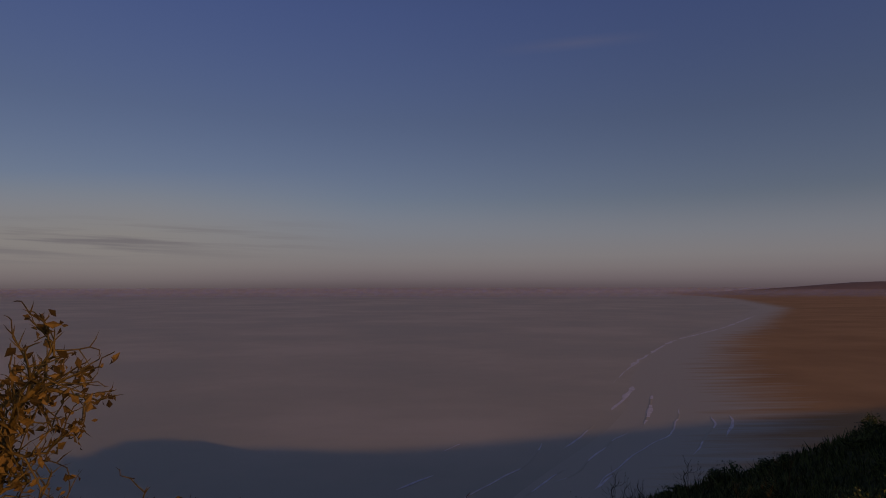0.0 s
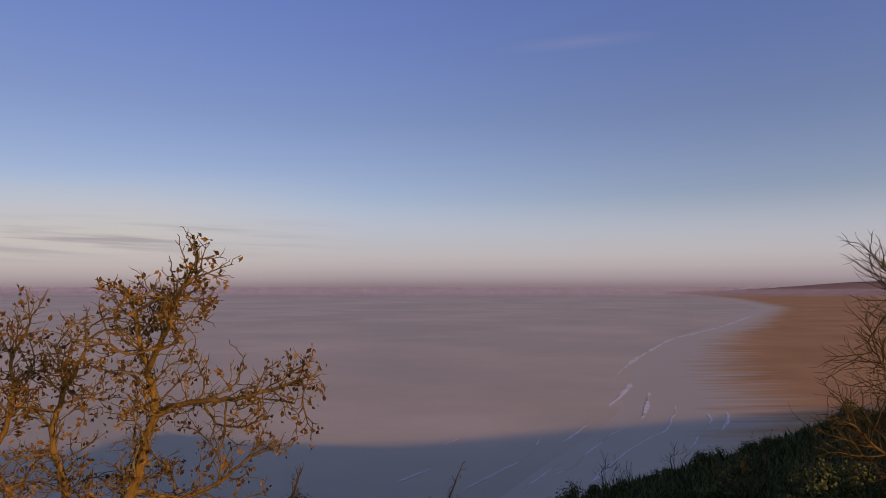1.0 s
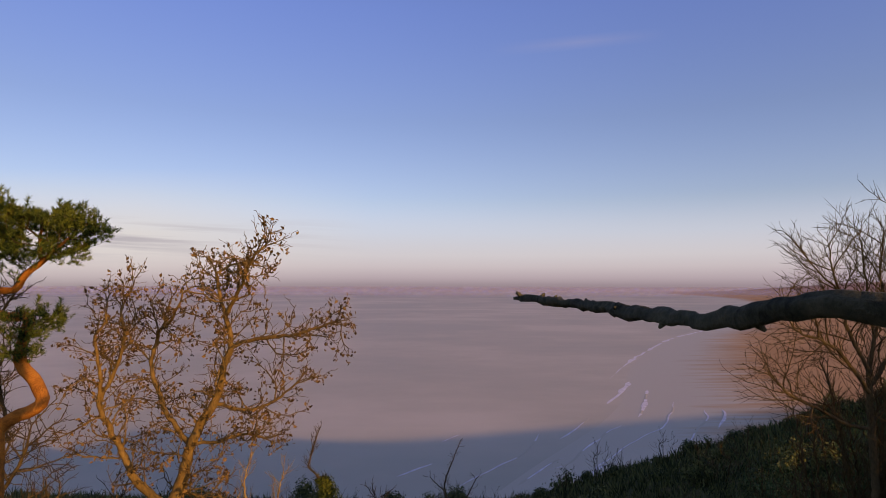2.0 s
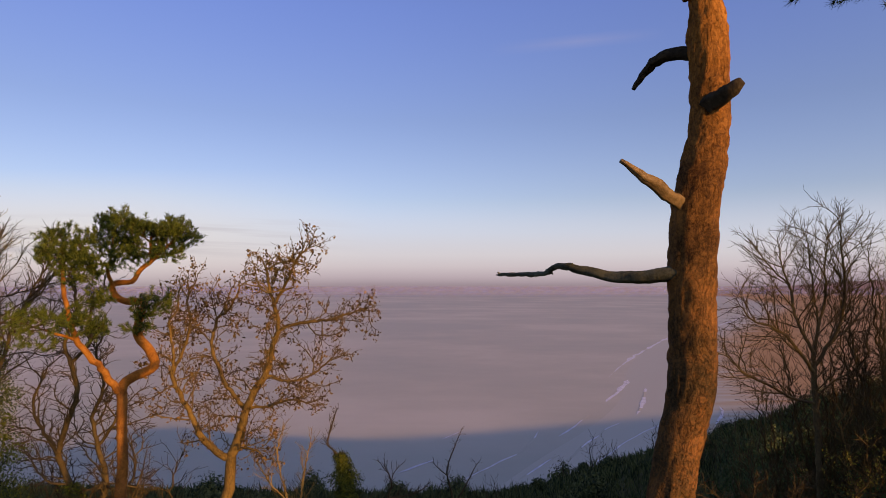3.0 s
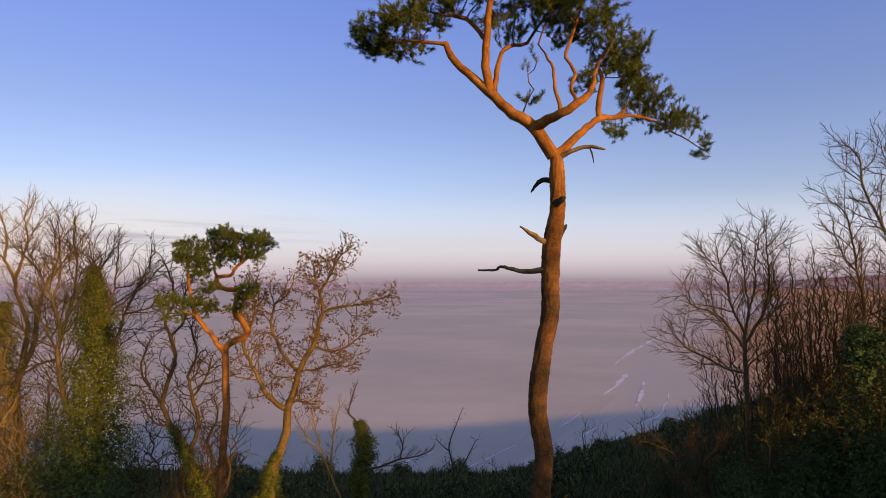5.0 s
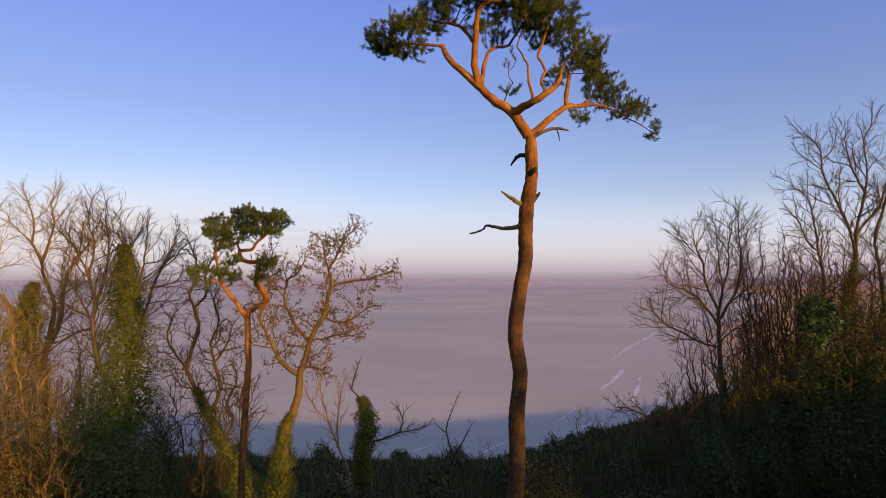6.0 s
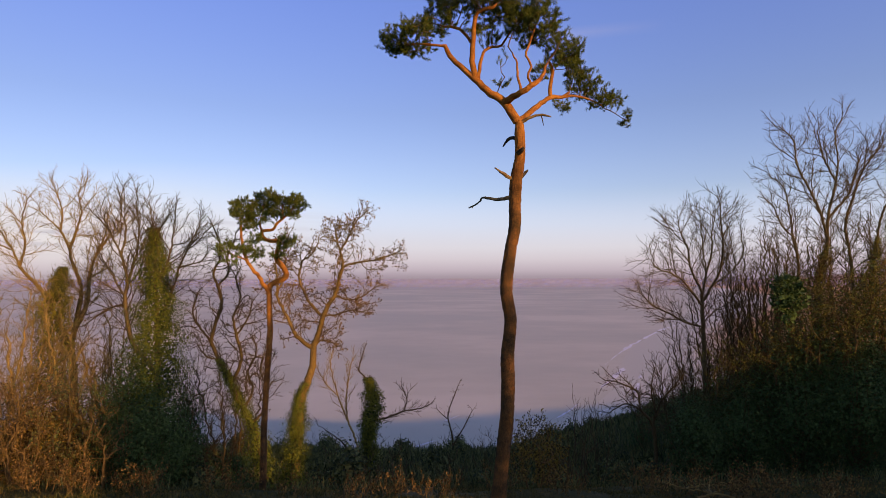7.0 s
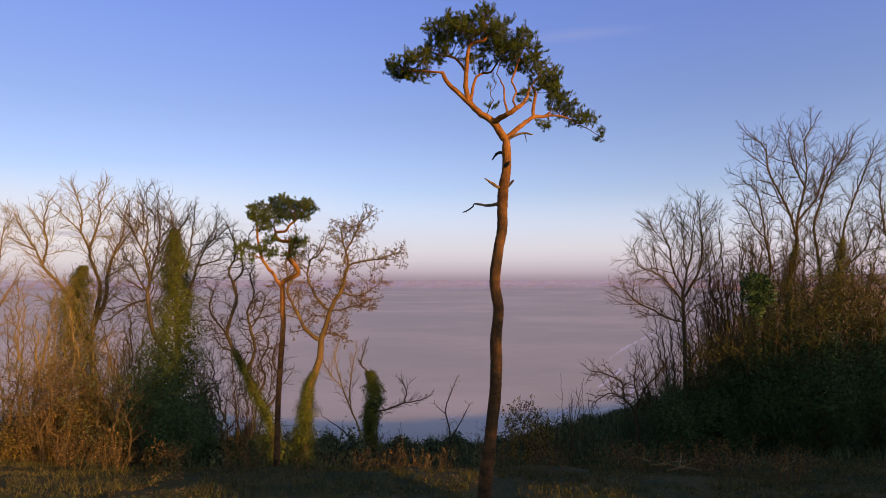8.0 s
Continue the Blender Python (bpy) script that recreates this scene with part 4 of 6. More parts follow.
# Bare oak with withered leaves, its trunk split low down.
GNARLED = [(0.18, 62, 1.4, 0.13, 0.03, 0.28, 0.10), (0.14, 58, 0.62, 0.10, 0.04, 0.32, 0.12), (0.10, 52, 0.24, 0.09, 0.08, 0.28, 0.15)]
FAN = [(0.27, 52, 2.3, 0.20, 0.05, 0.15, 0.15), (0.20, 46, 1.30, 0.18, 0.05, 0.17, 0.10), (0.185, 40, 0.66, 0.24, 0.05, 0.15, 0.10)]
oak, sk = bare_tree("gnarled oak with withered brown leaves and ivied foot", (-6.24, 12.30), [
    ([(-6.07, 12.30, -1.21), (-5.96, 12.30, 0.48), (-5.70, 12.30, 1.22), (-5.50, 12.30, 1.82), (-5.52, 12.30, 2.51)], 0.2, 0.14),
    ([(-5.52, 12.30, 2.51), (-5.22, 12.27, 3.29), (-5.10, 12.25, 3.83), (-4.79, 12.22, 4.38), (-4.55, 12.19, 4.85), (-4.40, 12.16, 5.47), (-4.27, 12.14, 5.94), (-4.40, 12.11, 6.49), (-4.51, 12.08, 6.88), (-4.60, 12.05, 7.35), (-4.711, 12.03, 7.66), (-4.96, 12.00, 7.98)], 0.13, 0.014),
    ([(-4.40, 12.10, 6.47), (-4.11, 11.84, 6.86), (-3.83, 11.58, 7.32), (-3.62, 11.32, 7.62), (-3.27, 11.06, 7.90), (-2.98, 10.80, 8.12)], 0.04, 0.010),
    ([(-5.52, 12.30, 2.51), (-6.10, 12.24, 2.99), (-6.49, 12.19, 3.69), (-6.76, 12.13, 4.25), (-6.93, 12.08, 4.71), (-6.88, 12.02, 5.19), (-6.95, 11.97, 5.65), (-6.96, 11.91, 6.04), (-6.711, 11.86, 6.42), (-6.86, 11.80, 6.89)], 0.095, 0.014),
    ([(-6.93, 12.08, 4.71), (-6.77, 12.42, 5.45), (-6.70, 12.54, 6.08), (-6.86, 12.66, 6.55), (-6.70, 12.78, 7.04), (-6.50, 12.90, 7.50)], 0.045, 0.012),
    ([(-5.10, 12.25, 3.83), (-5.65, 12.45, 4.34), (-5.95, 12.60, 4.80), (-6.21, 12.75, 5.42), (-6.15, 12.90, 6.06), (-6.41, 13.05, 6.71), (-6.52, 13.20, 7.12)], 0.05, 0.012),
    ([(-4.31, 12.15, 5.85), (-3.69, 12.10, 6.02), (-3.02, 11.90, 6.11), (-2.38, 11.70, 6.27), (-1.98, 11.50, 6.43), (-1.66, 11.30, 6.51)], 0.042, 0.008),
    ([(-4.58, 12.20, 4.68), (-4.07, 12.46, 4.49), (-3.54, 12.62, 4.63), (-3.16, 12.78, 4.93), (-2.79, 12.94, 5.07), (-2.43, 13.10, 5.29)], 0.042, 0.008),
    ([(-5.10, 12.25, 3.83), (-4.46, 12.18, 3.92), (-3.811, 12.05, 4.10), (-3.32, 11.93, 3.97), (-2.911, 11.80, 3.92)], 0.035, 0.008),
    ([(-6.15, 12.80, 6.06), (-5.50, 12.13, 6.41), (-5.22, 11.97, 6.96), (-5.37, 11.80, 7.50)], 0.03, 0.010),
    ([(-4.60, 12.05, 7.35), (-4.27, 12.50, 7.60), (-3.83, 12.70, 7.52), (-3.29, 12.90, 7.19)], 0.03, 0.008),
    ([(-5.42, 12.28, 2.79), (-4.88, 12.10, 2.89), (-4.43, 11.95, 2.64), (-3.93, 11.80, 2.84)], 0.03, 0.008)],
    GNARLED, twig=M_OAK_TWIG, name="oak_tree", tip=0.0050, low=1.9, trim=0.85)
hang_leaves(oak, sk, 0.14, 3, 0.056, M_DEAD_LEAF)
ivy_sleeve(oak, [(-6.24, 12.30, gz(-6.24, 12.3)), (-6.16, 12.30, -1.34), (-6.05, 12.30, 0.37), (-5.78, 12.30, 1.11)], [0.8, 0.65, 0.42, 0.15], 5000)
# Ivied tree beside the oak, leaning over the edge.
lean, sk = bare_tree("crooked bare tree with ivy up its leaning stem", (-7.05, 11.40), [
    ([(-7.43, 11.40, -0.87), (-8.00, 11.40, 0.31), (-8.49, 11.40, 1.26), (-8.98, 11.40, 2.21), (-9.28, 11.40, 2.93), (-9.12, 11.40, 3.65), (-8.91, 11.40, 4.37), (-9.07, 11.40, 5.09), (-9.24, 11.40, 5.57), (-8.96, 11.40, 6.29), (-9.12, 11.40, 7.02), (-9.37, 11.40, 7.55)], 0.14, 0.012),
    ([(-8.49, 11.40, 1.26), (-8.06, 11.30, 2.22), (-8.23, 11.20, 3.18), (-8.33, 11.10, 3.90), (-8.02, 11.00, 4.62), (-8.16, 10.90, 5.33), (-7.95, 10.80, 5.91)], 0.065, 0.012),
    ([(-9.28, 11.40, 2.93), (-9.78, 11.57, 3.40), (-10.17, 11.73, 3.99), (-10.05, 11.90, 4.84)], 0.045, 0.010),
    ([(-8.98, 11.40, 2.21), (-9.38, 11.20, 2.36), (-9.72, 11.00, 2.97)], 0.035, 0.010),
    ([(-8.00, 11.40, 0.31), (-7.68, 11.53, 1.00), (-7.92, 11.65, 1.70), (-7.65, 11.78, 2.41), (-7.82, 11.90, 3.12)], 0.05, 0.010),
    ([(-9.07, 11.40, 5.09), (-8.71, 11.53, 5.57), (-8.81, 11.67, 6.30), (-8.57, 11.80, 6.92)], 0.04, 0.010),
    ([(-7.70, 11.40, -0.30), (-7.15, 11.20, 0.30), (-6.95, 11.00, 1.10), (-7.20, 10.90, 1.90), (-7.00, 10.80, 2.70)], 0.045, 0.010),
    ([(-8.23, 11.20, 3.18), (-7.80, 11.10, 3.80), (-7.55, 11.00, 4.50)], 0.03, 0.008)],
    GNARLED, bark=M_TWIG, name="ivied_tree", tip=0.0055, low=0.3)
ivy_sleeve(lean, [(-7.05, 11.40, gz(-7.05, 11.4)), (-7.43, 11.40, -0.87), (-8.00, 11.40, 0.31), (-8.49, 11.40, 1.26), (-8.98, 11.40, 2.21)], [0.75, 0.6, 0.36, 0.3, 0.12], 3600)

# Two tall leafless trees in ivy sleeves, and their neighbour.
tall, sk = bare_tree("tall leafless tree wrapped in dark green ivy", (-11.44, 11.40), [
    ([(-11.41, 11.40, 0.32), (-11.40, 11.40, 2.70), (-11.50, 11.40, 5.09), (-11.63, 11.40, 7.02), (-11.77, 11.40, 7.99), (-11.91, 11.40, 8.85)], 0.2, 0.014),
    ([(-11.40, 11.40, 1.74), (-12.23, 11.32, 2.71), (-12.50, 11.25, 3.66), (-12.58, 11.18, 4.62), (-12.49, 11.10, 5.33), (-12.68, 11.03, 6.28), (-13.04, 10.95, 7.00), (-13.35, 10.88, 7.70), (-13.56, 10.80, 8.29)], 0.11, 0.012),
    ([(-12.55, 11.15, 5.09), (-12.40, 11.53, 6.18), (-12.33, 11.65, 7.29), (-12.54, 11.78, 8.28), (-12.46, 11.90, 9.16)], 0.055, 0.012),
    ([(-11.40, 11.40, 3.65), (-10.98, 11.50, 4.61), (-10.68, 11.60, 5.82), (-10.30, 11.70, 6.80), (-9.98, 11.80, 7.54), (-9.71, 11.90, 8.34)], 0.06, 0.012),
    ([(-11.48, 11.40, 5.09), (-10.90, 11.20, 6.29), (-10.65, 11.00, 7.47), (-10.42, 10.80, 8.76)], 0.055, 0.012),
    ([(-12.55, 11.20, 4.37), (-13.31, 11.60, 4.25), (-14.26, 11.80, 3.73), (-14.96, 12.00, 3.13)], 0.05, 0.016),
    ([(-12.68, 11.03, 6.28), (-12.84, 11.60, 7.28), (-13.21, 11.80, 8.28), (-13.25, 12.00, 9.06)], 0.04, 0.010),
    ([(-10.68, 11.60, 5.81), (-9.66, 11.15, 6.05), (-8.99, 10.90, 6.75)], 0.04, 0.010),
    ([(-11.63, 11.40, 7.02), (-11.20, 11.70, 7.90), (-11.15, 11.90, 9.00)], 0.04, 0.010),
    ([(-12.58, 11.20, 4.62), (-13.10, 11.30, 5.40), (-13.70, 11.40, 6.30), (-14.10, 11.50, 7.20)], 0.04, 0.010)],
    FAN, bark=M_BARK_GREY, name="ivied_tree", tip=0.0054, low=3.0, trim=0.6)
ivy_sleeve(tall, [(-11.40, 11.30, 0.6), (-11.40, 11.35, 2.20), (-11.42, 11.40, 4.00), (-11.50, 11.40, 5.58), (-11.63, 11.40, 7.30)], [1.4, 1.2, 1.05, 0.85, 0.15], 12000)

old, sk = bare_tree("sunlit leafless tree, its ivy coloured brighter to imitate sunlight", (-19.45, 19.20), [
    ([(-19.41, 19.20, -1.21), (-19.49, 19.20, 0.65), (-19.61, 19.20, 1.89), (-19.39, 19.20, 3.14), (-19.18, 19.20, 4.71), (-19.39, 19.20, 5.50), (-19.79, 19.20, 6.44), (-19.87, 19.20, 6.92), (-20.36, 19.20, 7.87), (-20.95, 19.20, 8.44), (-21.50, 19.20, 8.98), (-21.78, 19.20, 9.94)], 0.26, 0.014),
    ([(-19.50, 19.20, 2.60), (-18.93, 19.33, 4.08), (-18.97, 19.47, 5.34), (-18.69, 19.60, 6.62), (-18.28, 19.73, 7.75), (-18.25, 19.87, 8.89), (-17.76, 20.00, 10.04)], 0.13, 0.014),
    ([(-19.87, 19.20, 6.92), (-19.43, 19.05, 7.86), (-19.11, 18.90, 8.79), (-19.17, 18.75, 9.71), (-18.92, 18.60, 10.48)], 0.075, 0.012),
    ([(-19.55, 19.20, 1.27), (-20.27, 19.10, 3.15), (-21.13, 19.00, 4.72), (-21.71, 18.90, 5.41), (-22.15, 18.80, 5.97), (-22.49, 18.70, 6.84), (-22.87, 18.60, 7.52), (-23.38, 18.50, 8.38), (-23.71, 18.40, 9.36)], 0.15, 0.014),
    ([(-22.15, 18.80, 5.97), (-22.32, 19.37, 7.25), (-22.66, 19.55, 8.38), (-22.56, 19.72, 9.53), (-22.89, 19.90, 10.36)], 0.07, 0.012),
    ([(-18.97, 19.40, 5.34), (-17.87, 19.45, 5.97), (-16.83, 19.70, 6.46)], 0.05, 0.012),
    ([(-20.36, 19.20, 7.87), (-20.42, 19.40, 8.84), (-20.82, 19.60, 9.83), (-20.84, 19.80, 10.67)], 0.06, 0.012),
    ([(-18.69, 19.60, 6.62), (-17.90, 19.30, 7.50), (-17.20, 19.10, 8.40), (-16.95, 19.00, 9.40)], 0.05, 0.012),
    ([(-22.49, 18.70, 6.84), (-23.20, 18.40, 7.20), (-24.10, 18.20, 7.90)], 0.05, 0.012)],
    FAN, twig=M_PALE_LIT_TWIG, name="ivied_tree", tip=0.0062, low=3.0, trim=0.6)
ivy_sleeve(old, [(-20.16, 18.60, -0.6), (-20.21, 18.60, 1.60), (-20.17, 18.60, 3.79), (-19.85, 18.70, 5.90)], [1.7, 1.6, 1.15, 0.2], 10000, 0.07, M_IVY_SUNLIT)

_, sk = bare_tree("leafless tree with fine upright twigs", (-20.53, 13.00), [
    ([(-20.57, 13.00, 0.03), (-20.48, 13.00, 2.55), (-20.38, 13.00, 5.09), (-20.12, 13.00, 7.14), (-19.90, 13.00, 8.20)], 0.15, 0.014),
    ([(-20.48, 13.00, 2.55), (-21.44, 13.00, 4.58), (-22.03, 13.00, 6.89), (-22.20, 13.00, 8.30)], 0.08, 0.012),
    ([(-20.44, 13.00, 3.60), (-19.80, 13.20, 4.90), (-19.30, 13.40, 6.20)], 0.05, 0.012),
    ([(-20.38, 13.00, 5.09), (-21.00, 12.80, 6.50), (-21.10, 12.60, 7.90)], 0.05, 0.012)], FAN, twig=M_PALE_LIT_TWIG, tip=0.0055, low=2.0, trim=0.5)

# Pale sapling beside the oak, the ivied post and the forked sapling on the slope.
SLIM = [(0.2, 44, 1.0, 0.13, 0.09, 0.15, 0.15), (0.14, 42, 0.5, 0.11, 0.09, 0.15, 0.12), (0.12, 38, 0.24, 0.10, 0.09, 0.12, 0.15)]
pale, sk = bare_tree("slender pale bare tree beside the oak", (-4.08, 18.00), [
    ([(-4.56, 18.00, -2.80), (-5.11, 18.00, -1.46), (-5.60, 18.00, -0.11), (-5.85, 18.00, 1.09), (-5.68, 18.00, 1.99)], 0.07, 0.012),
    ([(-4.99, 18.00, -1.76), (-5.10, 18.30, -0.77), (-5.00, 18.40, 0.40), (-4.80, 18.40, 1.30)], 0.035, 0.010),
    ([(-5.40, 18.00, -0.60), (-6.10, 17.80, 0.20), (-6.50, 17.60, 1.10)], 0.03, 0.010)], SLIM, bark=M_PALE_LIT_TWIG, twig=M_PALE_LIT_TWIG, tip=0.0046, low=-1.8)

post, sk = bare_tree("small broken tree smothered in ivy", (-4.73, 24.30), [
    ([(-4.70, 24.30, -4.41), (-4.56, 24.30, -2.27), (-4.75, 24.30, -0.91), (-5.30, 24.30, -0.29), (-5.19, 24.30, 0.42), (-4.87, 24.30, 1.32)], 0.11, 0.014),
    ([(-4.56, 24.30, -3.27), (-3.48, 24.30, -3.06), (-2.58, 24.30, -2.70), (-1.68, 24.30, -2.56), (-0.88, 24.30, -2.24)], 0.05, 0.012),
    ([(-5.52, 24.00, -5.38), (-6.24, 24.00, -4.50), (-7.03, 24.00, -3.90), (-7.74, 24.00, -3.44)], 0.06, 0.014),
    ([(-2.58, 24.30, -2.70), (-2.40, 24.30, -2.00), (-2.70, 24.30, -1.30)], 0.03, 0.010)], SLIM, bark=M_TWIG, name="ivied_tree", tip=0.0064, low=-3.5)
ivy_sleeve(post, [(-4.70, 24.30, -5.83), (-4.67, 24.30, -3.69), (-4.49, 24.30, -2.27), (-4.70, 24.30, -0.75)], [0.5, 0.6, 0.75, 0.3], 4200, 0.1)

_, sk = bare_tree("thin forked dead sapling above the scrub", (0.77, 43.50), [
    ([(0.64, 43.50, -9.27), (0.26, 43.50, -7.41), (0.88, 43.50, -5.54), (1.36, 43.50, -4.37), (1.84, 43.50, -3.66)], 0.10, 0.02),
    ([(0.70, 43.50, -10.20), (1.68, 43.50, -8.58), (2.40, 43.50, -7.18), (3.26, 43.50, -6.01)], 0.075, 0.018),
    ([(0.36, 43.50, -7.87), (-0.69, 43.50, -6.94), (-0.92, 43.50, -6.00)], 0.05, 0.016)],
    [(0.4, 50, 1.0, 0.2, 0.04, 0.28, 0.3), (0.3, 46, 0.6, 0.15, 0.04, 0.28, 0.2), (0.3, 40, 0.3, 0.15, 0.04, 0.2, 0.2)], bark=M_TWIG, tip=0.0085, low=-9.0, trim=0.6)

# Trees on the other side of the clearing.
wide, sk = bare_tree("wide-crowned bare tree with reddish fine twigs", (12.60, 17.20), [
    ([(12.55, 17.20, -0.25), (12.58, 17.23, 1.74), (12.56, 17.27, 2.93), (12.56, 17.30, 3.94), (12.60, 17.33, 4.64), (12.80, 17.37, 5.57), (12.71, 17.40, 6.59), (12.66, 17.43, 7.63), (12.61, 17.47, 8.47), (12.25, 17.50, 9.11)], 0.13, 0.012),
    ([(12.56, 17.30, 3.95), (12.03, 17.05, 4.58), (11.45, 16.90, 5.20), (10.78, 16.75, 5.61), (10.11, 16.60, 5.82), (9.57, 16.45, 6.46), (9.23, 16.30, 6.62)], 0.065, 0.010),
    ([(12.60, 17.33, 4.66), (12.22, 17.33, 5.37), (12.01, 17.47, 6.18), (12.00, 17.60, 6.91), (11.56, 17.73, 7.43), (11.12, 17.87, 8.07), (10.99, 18.00, 8.51)], 0.06, 0.010),
    ([(12.58, 17.30, 4.16), (12.99, 17.12, 4.97), (13.38, 17.03, 5.79), (13.48, 16.95, 7.01), (13.37, 16.87, 8.22), (13.29, 16.78, 9.04), (13.22, 16.70, 9.67)], 0.07, 0.010),
    ([(12.99, 17.12, 4.96), (13.92, 17.40, 5.56), (14.59, 17.60, 6.17), (15.11, 17.80, 7.22)], 0.045, 0.010),
    ([(12.56, 17.25, 2.94), (11.67, 17.06, 3.17), (10.81, 16.92, 3.60), (9.95, 16.78, 4.02), (9.30, 16.64, 4.63), (8.85, 16.50, 5.24)], 0.05, 0.008),
    ([(12.00, 17.60, 6.91), (11.46, 17.07, 7.63), (11.27, 16.93, 8.43), (11.11, 16.80, 8.94)], 0.035, 0.008),
    ([(13.37, 16.87, 8.22), (14.29, 17.45, 8.89), (14.79, 17.70, 9.44)], 0.03, 0.008),
    ([(12.80, 17.37, 5.58), (13.12, 17.40, 6.59), (13.26, 17.60, 7.64), (13.55, 17.80, 8.71), (13.48, 18.00, 9.37)], 0.04, 0.010),
    ([(12.56, 17.25, 3.14), (13.08, 17.00, 3.78), (13.77, 16.80, 4.21), (14.27, 16.60, 5.02)], 0.04, 0.010)],
    FAN, bark=M_BARK_GREY, tip=0.0052, low=2.9, trim=0.6)

high, sk = bare_tree("tall bare ash with many slender stems", (15.90, 14.00), [
    ([(16.09, 14.01, 2.37), (16.22, 14.01, 5.01), (16.64, 14.01, 6.61), (16.73, 14.01, 7.96), (17.13, 14.01, 9.58), (17.24, 14.01, 10.67), (17.17, 14.01, 11.75), (17.63, 14.01, 12.56), (17.92, 14.01, 13.33)], 0.15, 0.012),
    ([(16.68, 14.01, 7.16), (16.22, 13.88, 8.49), (15.64, 13.77, 9.55), (15.20, 13.65, 10.33), (15.01, 13.52, 11.32), (14.44, 13.41, 11.82), (14.04, 13.29, 11.99)], 0.055, 0.008),
    ([(16.01, 14.01, -0.01), (15.04, 14.09, 3.42), (15.34, 14.16, 5.01), (15.52, 14.24, 5.96), (15.35, 14.31, 7.18), (15.28, 14.40, 8.27), (15.09, 14.47, 9.37), (14.59, 14.54, 9.89), (14.09, 14.62, 10.50)], 0.075, 0.008),
    ([(16.11, 14.01, 3.14), (17.69, 14.08, 4.48), (17.70, 14.15, 6.62), (17.62, 14.22, 7.71), (18.11, 14.30, 9.08), (18.61, 14.38, 10.18), (19.51, 14.45, 11.29), (19.92, 14.52, 12.92)], 0.08, 0.010),
    ([(16.05, 14.01, 1.04), (18.32, 13.87, 3.42), (18.43, 13.73, 5.55), (18.68, 13.60, 7.65), (19.30, 13.46, 9.50), (19.78, 13.32, 10.79), (20.30, 13.111, 12.09)], 0.09, 0.010),
    ([(17.13, 14.01, 9.58), (16.73, 14.18, 10.70), (16.62, 14.35, 11.82), (16.86, 14.52, 12.98)], 0.04, 0.008),
    ([(15.35, 14.31, 7.16), (14.59, 13.87, 7.68), (14.19, 13.73, 8.47), (13.87, 13.60, 9.12)], 0.035, 0.008),
    ([(18.61, 14.38, 10.12), (18.70, 14.21, 11.25), (18.70, 14.42, 12.26)], 0.035, 0.008),
    ([(18.43, 13.73, 5.55), (20.01, 14.21, 6.62), (20.61, 14.42, 7.72), (21.61, 14.62, 8.70)], 0.05, 0.010),
    ([(16.73, 14.01, 7.96), (17.45, 13.70, 8.99), (17.76, 13.49, 10.33), (18.27, 13.39, 11.46)], 0.04, 0.010)],
    FAN, bark=M_BARK_GREY, tip=0.0056, low=3.5, trim=0.6)
ivy_sleeve(high, [(16.09, 14.01, 2.37), (16.22, 14.01, 5.01), (16.64, 14.01, 6.74)], [0.75, 0.5, 0.15], 2600, 0.06, M_CLIMBER)
ivy_sleeve(high, [(17.96, 13.80, 3.35), (18.37, 13.73, 5.55), (18.58, 13.60, 7.04)], [0.8, 0.5, 0.15], 2400, 0.06, M_CLIMBER)
clumps = [((12.85, 10.60, 5.10), (0.55, 0.5, 0.42), 1000), ((13.15, 10.60, 4.66), (0.45, 0.45, 0.50), 800), ((12.60, 10.70, 4.55), (0.34, 0.4, 0.40), 500), ((13.05, 10.90, 3.96), (0.25, 0.3, 0.45), 300)]
pos = np.concatenate([in_blob(n, c, q, 0.2) for c, q, n in clumps])
pos = pos + rng.normal(0, 1, pos.shape) * np.where(rng.random(len(pos)) < 0.3, 0.16, 0.04)[:, None]
out = np.concatenate([unit(in_blob(n, (0, 0, 0), (1, 1, 1))) for c, q, n in clumps]) + UP * 0.5
part("ivy_clump", *leaf_mesh(pos, out, np.where(rng.random(len(pos)) < 0.2, 0.16, 0.065)[:, None], 1.2, 0.12), M_EVERGREEN, high, smooth=False)

_, sk = bare_tree("bare ash at the edge of the thicket", (20.58, 13.00), [
    ([(20.70, 13.00, -0.08), (20.96, 13.00, 3.48), (20.97, 13.00, 7.08), (21.48, 13.00, 10.20), (21.69, 13.00, 12.30)], 0.15, 0.014),
    ([(20.93, 13.00, 3.48), (22.23, 13.00, 6.30), (22.88, 13.00, 9.42), (23.00, 13.00, 11.0)], 0.09, 0.012),
    ([(20.96, 13.00, 5.00), (20.30, 13.10, 7.00), (20.10, 13.20, 9.00), (20.40, 13.30, 10.80)], 0.07, 0.012),
    ([(20.97, 13.00, 7.08), (21.90, 12.80, 8.80), (22.20, 12.60, 10.80)], 0.05, 0.012)], FAN, bark=M_BARK_GREY, tip=0.0056, low=3.5, trim=0.5)

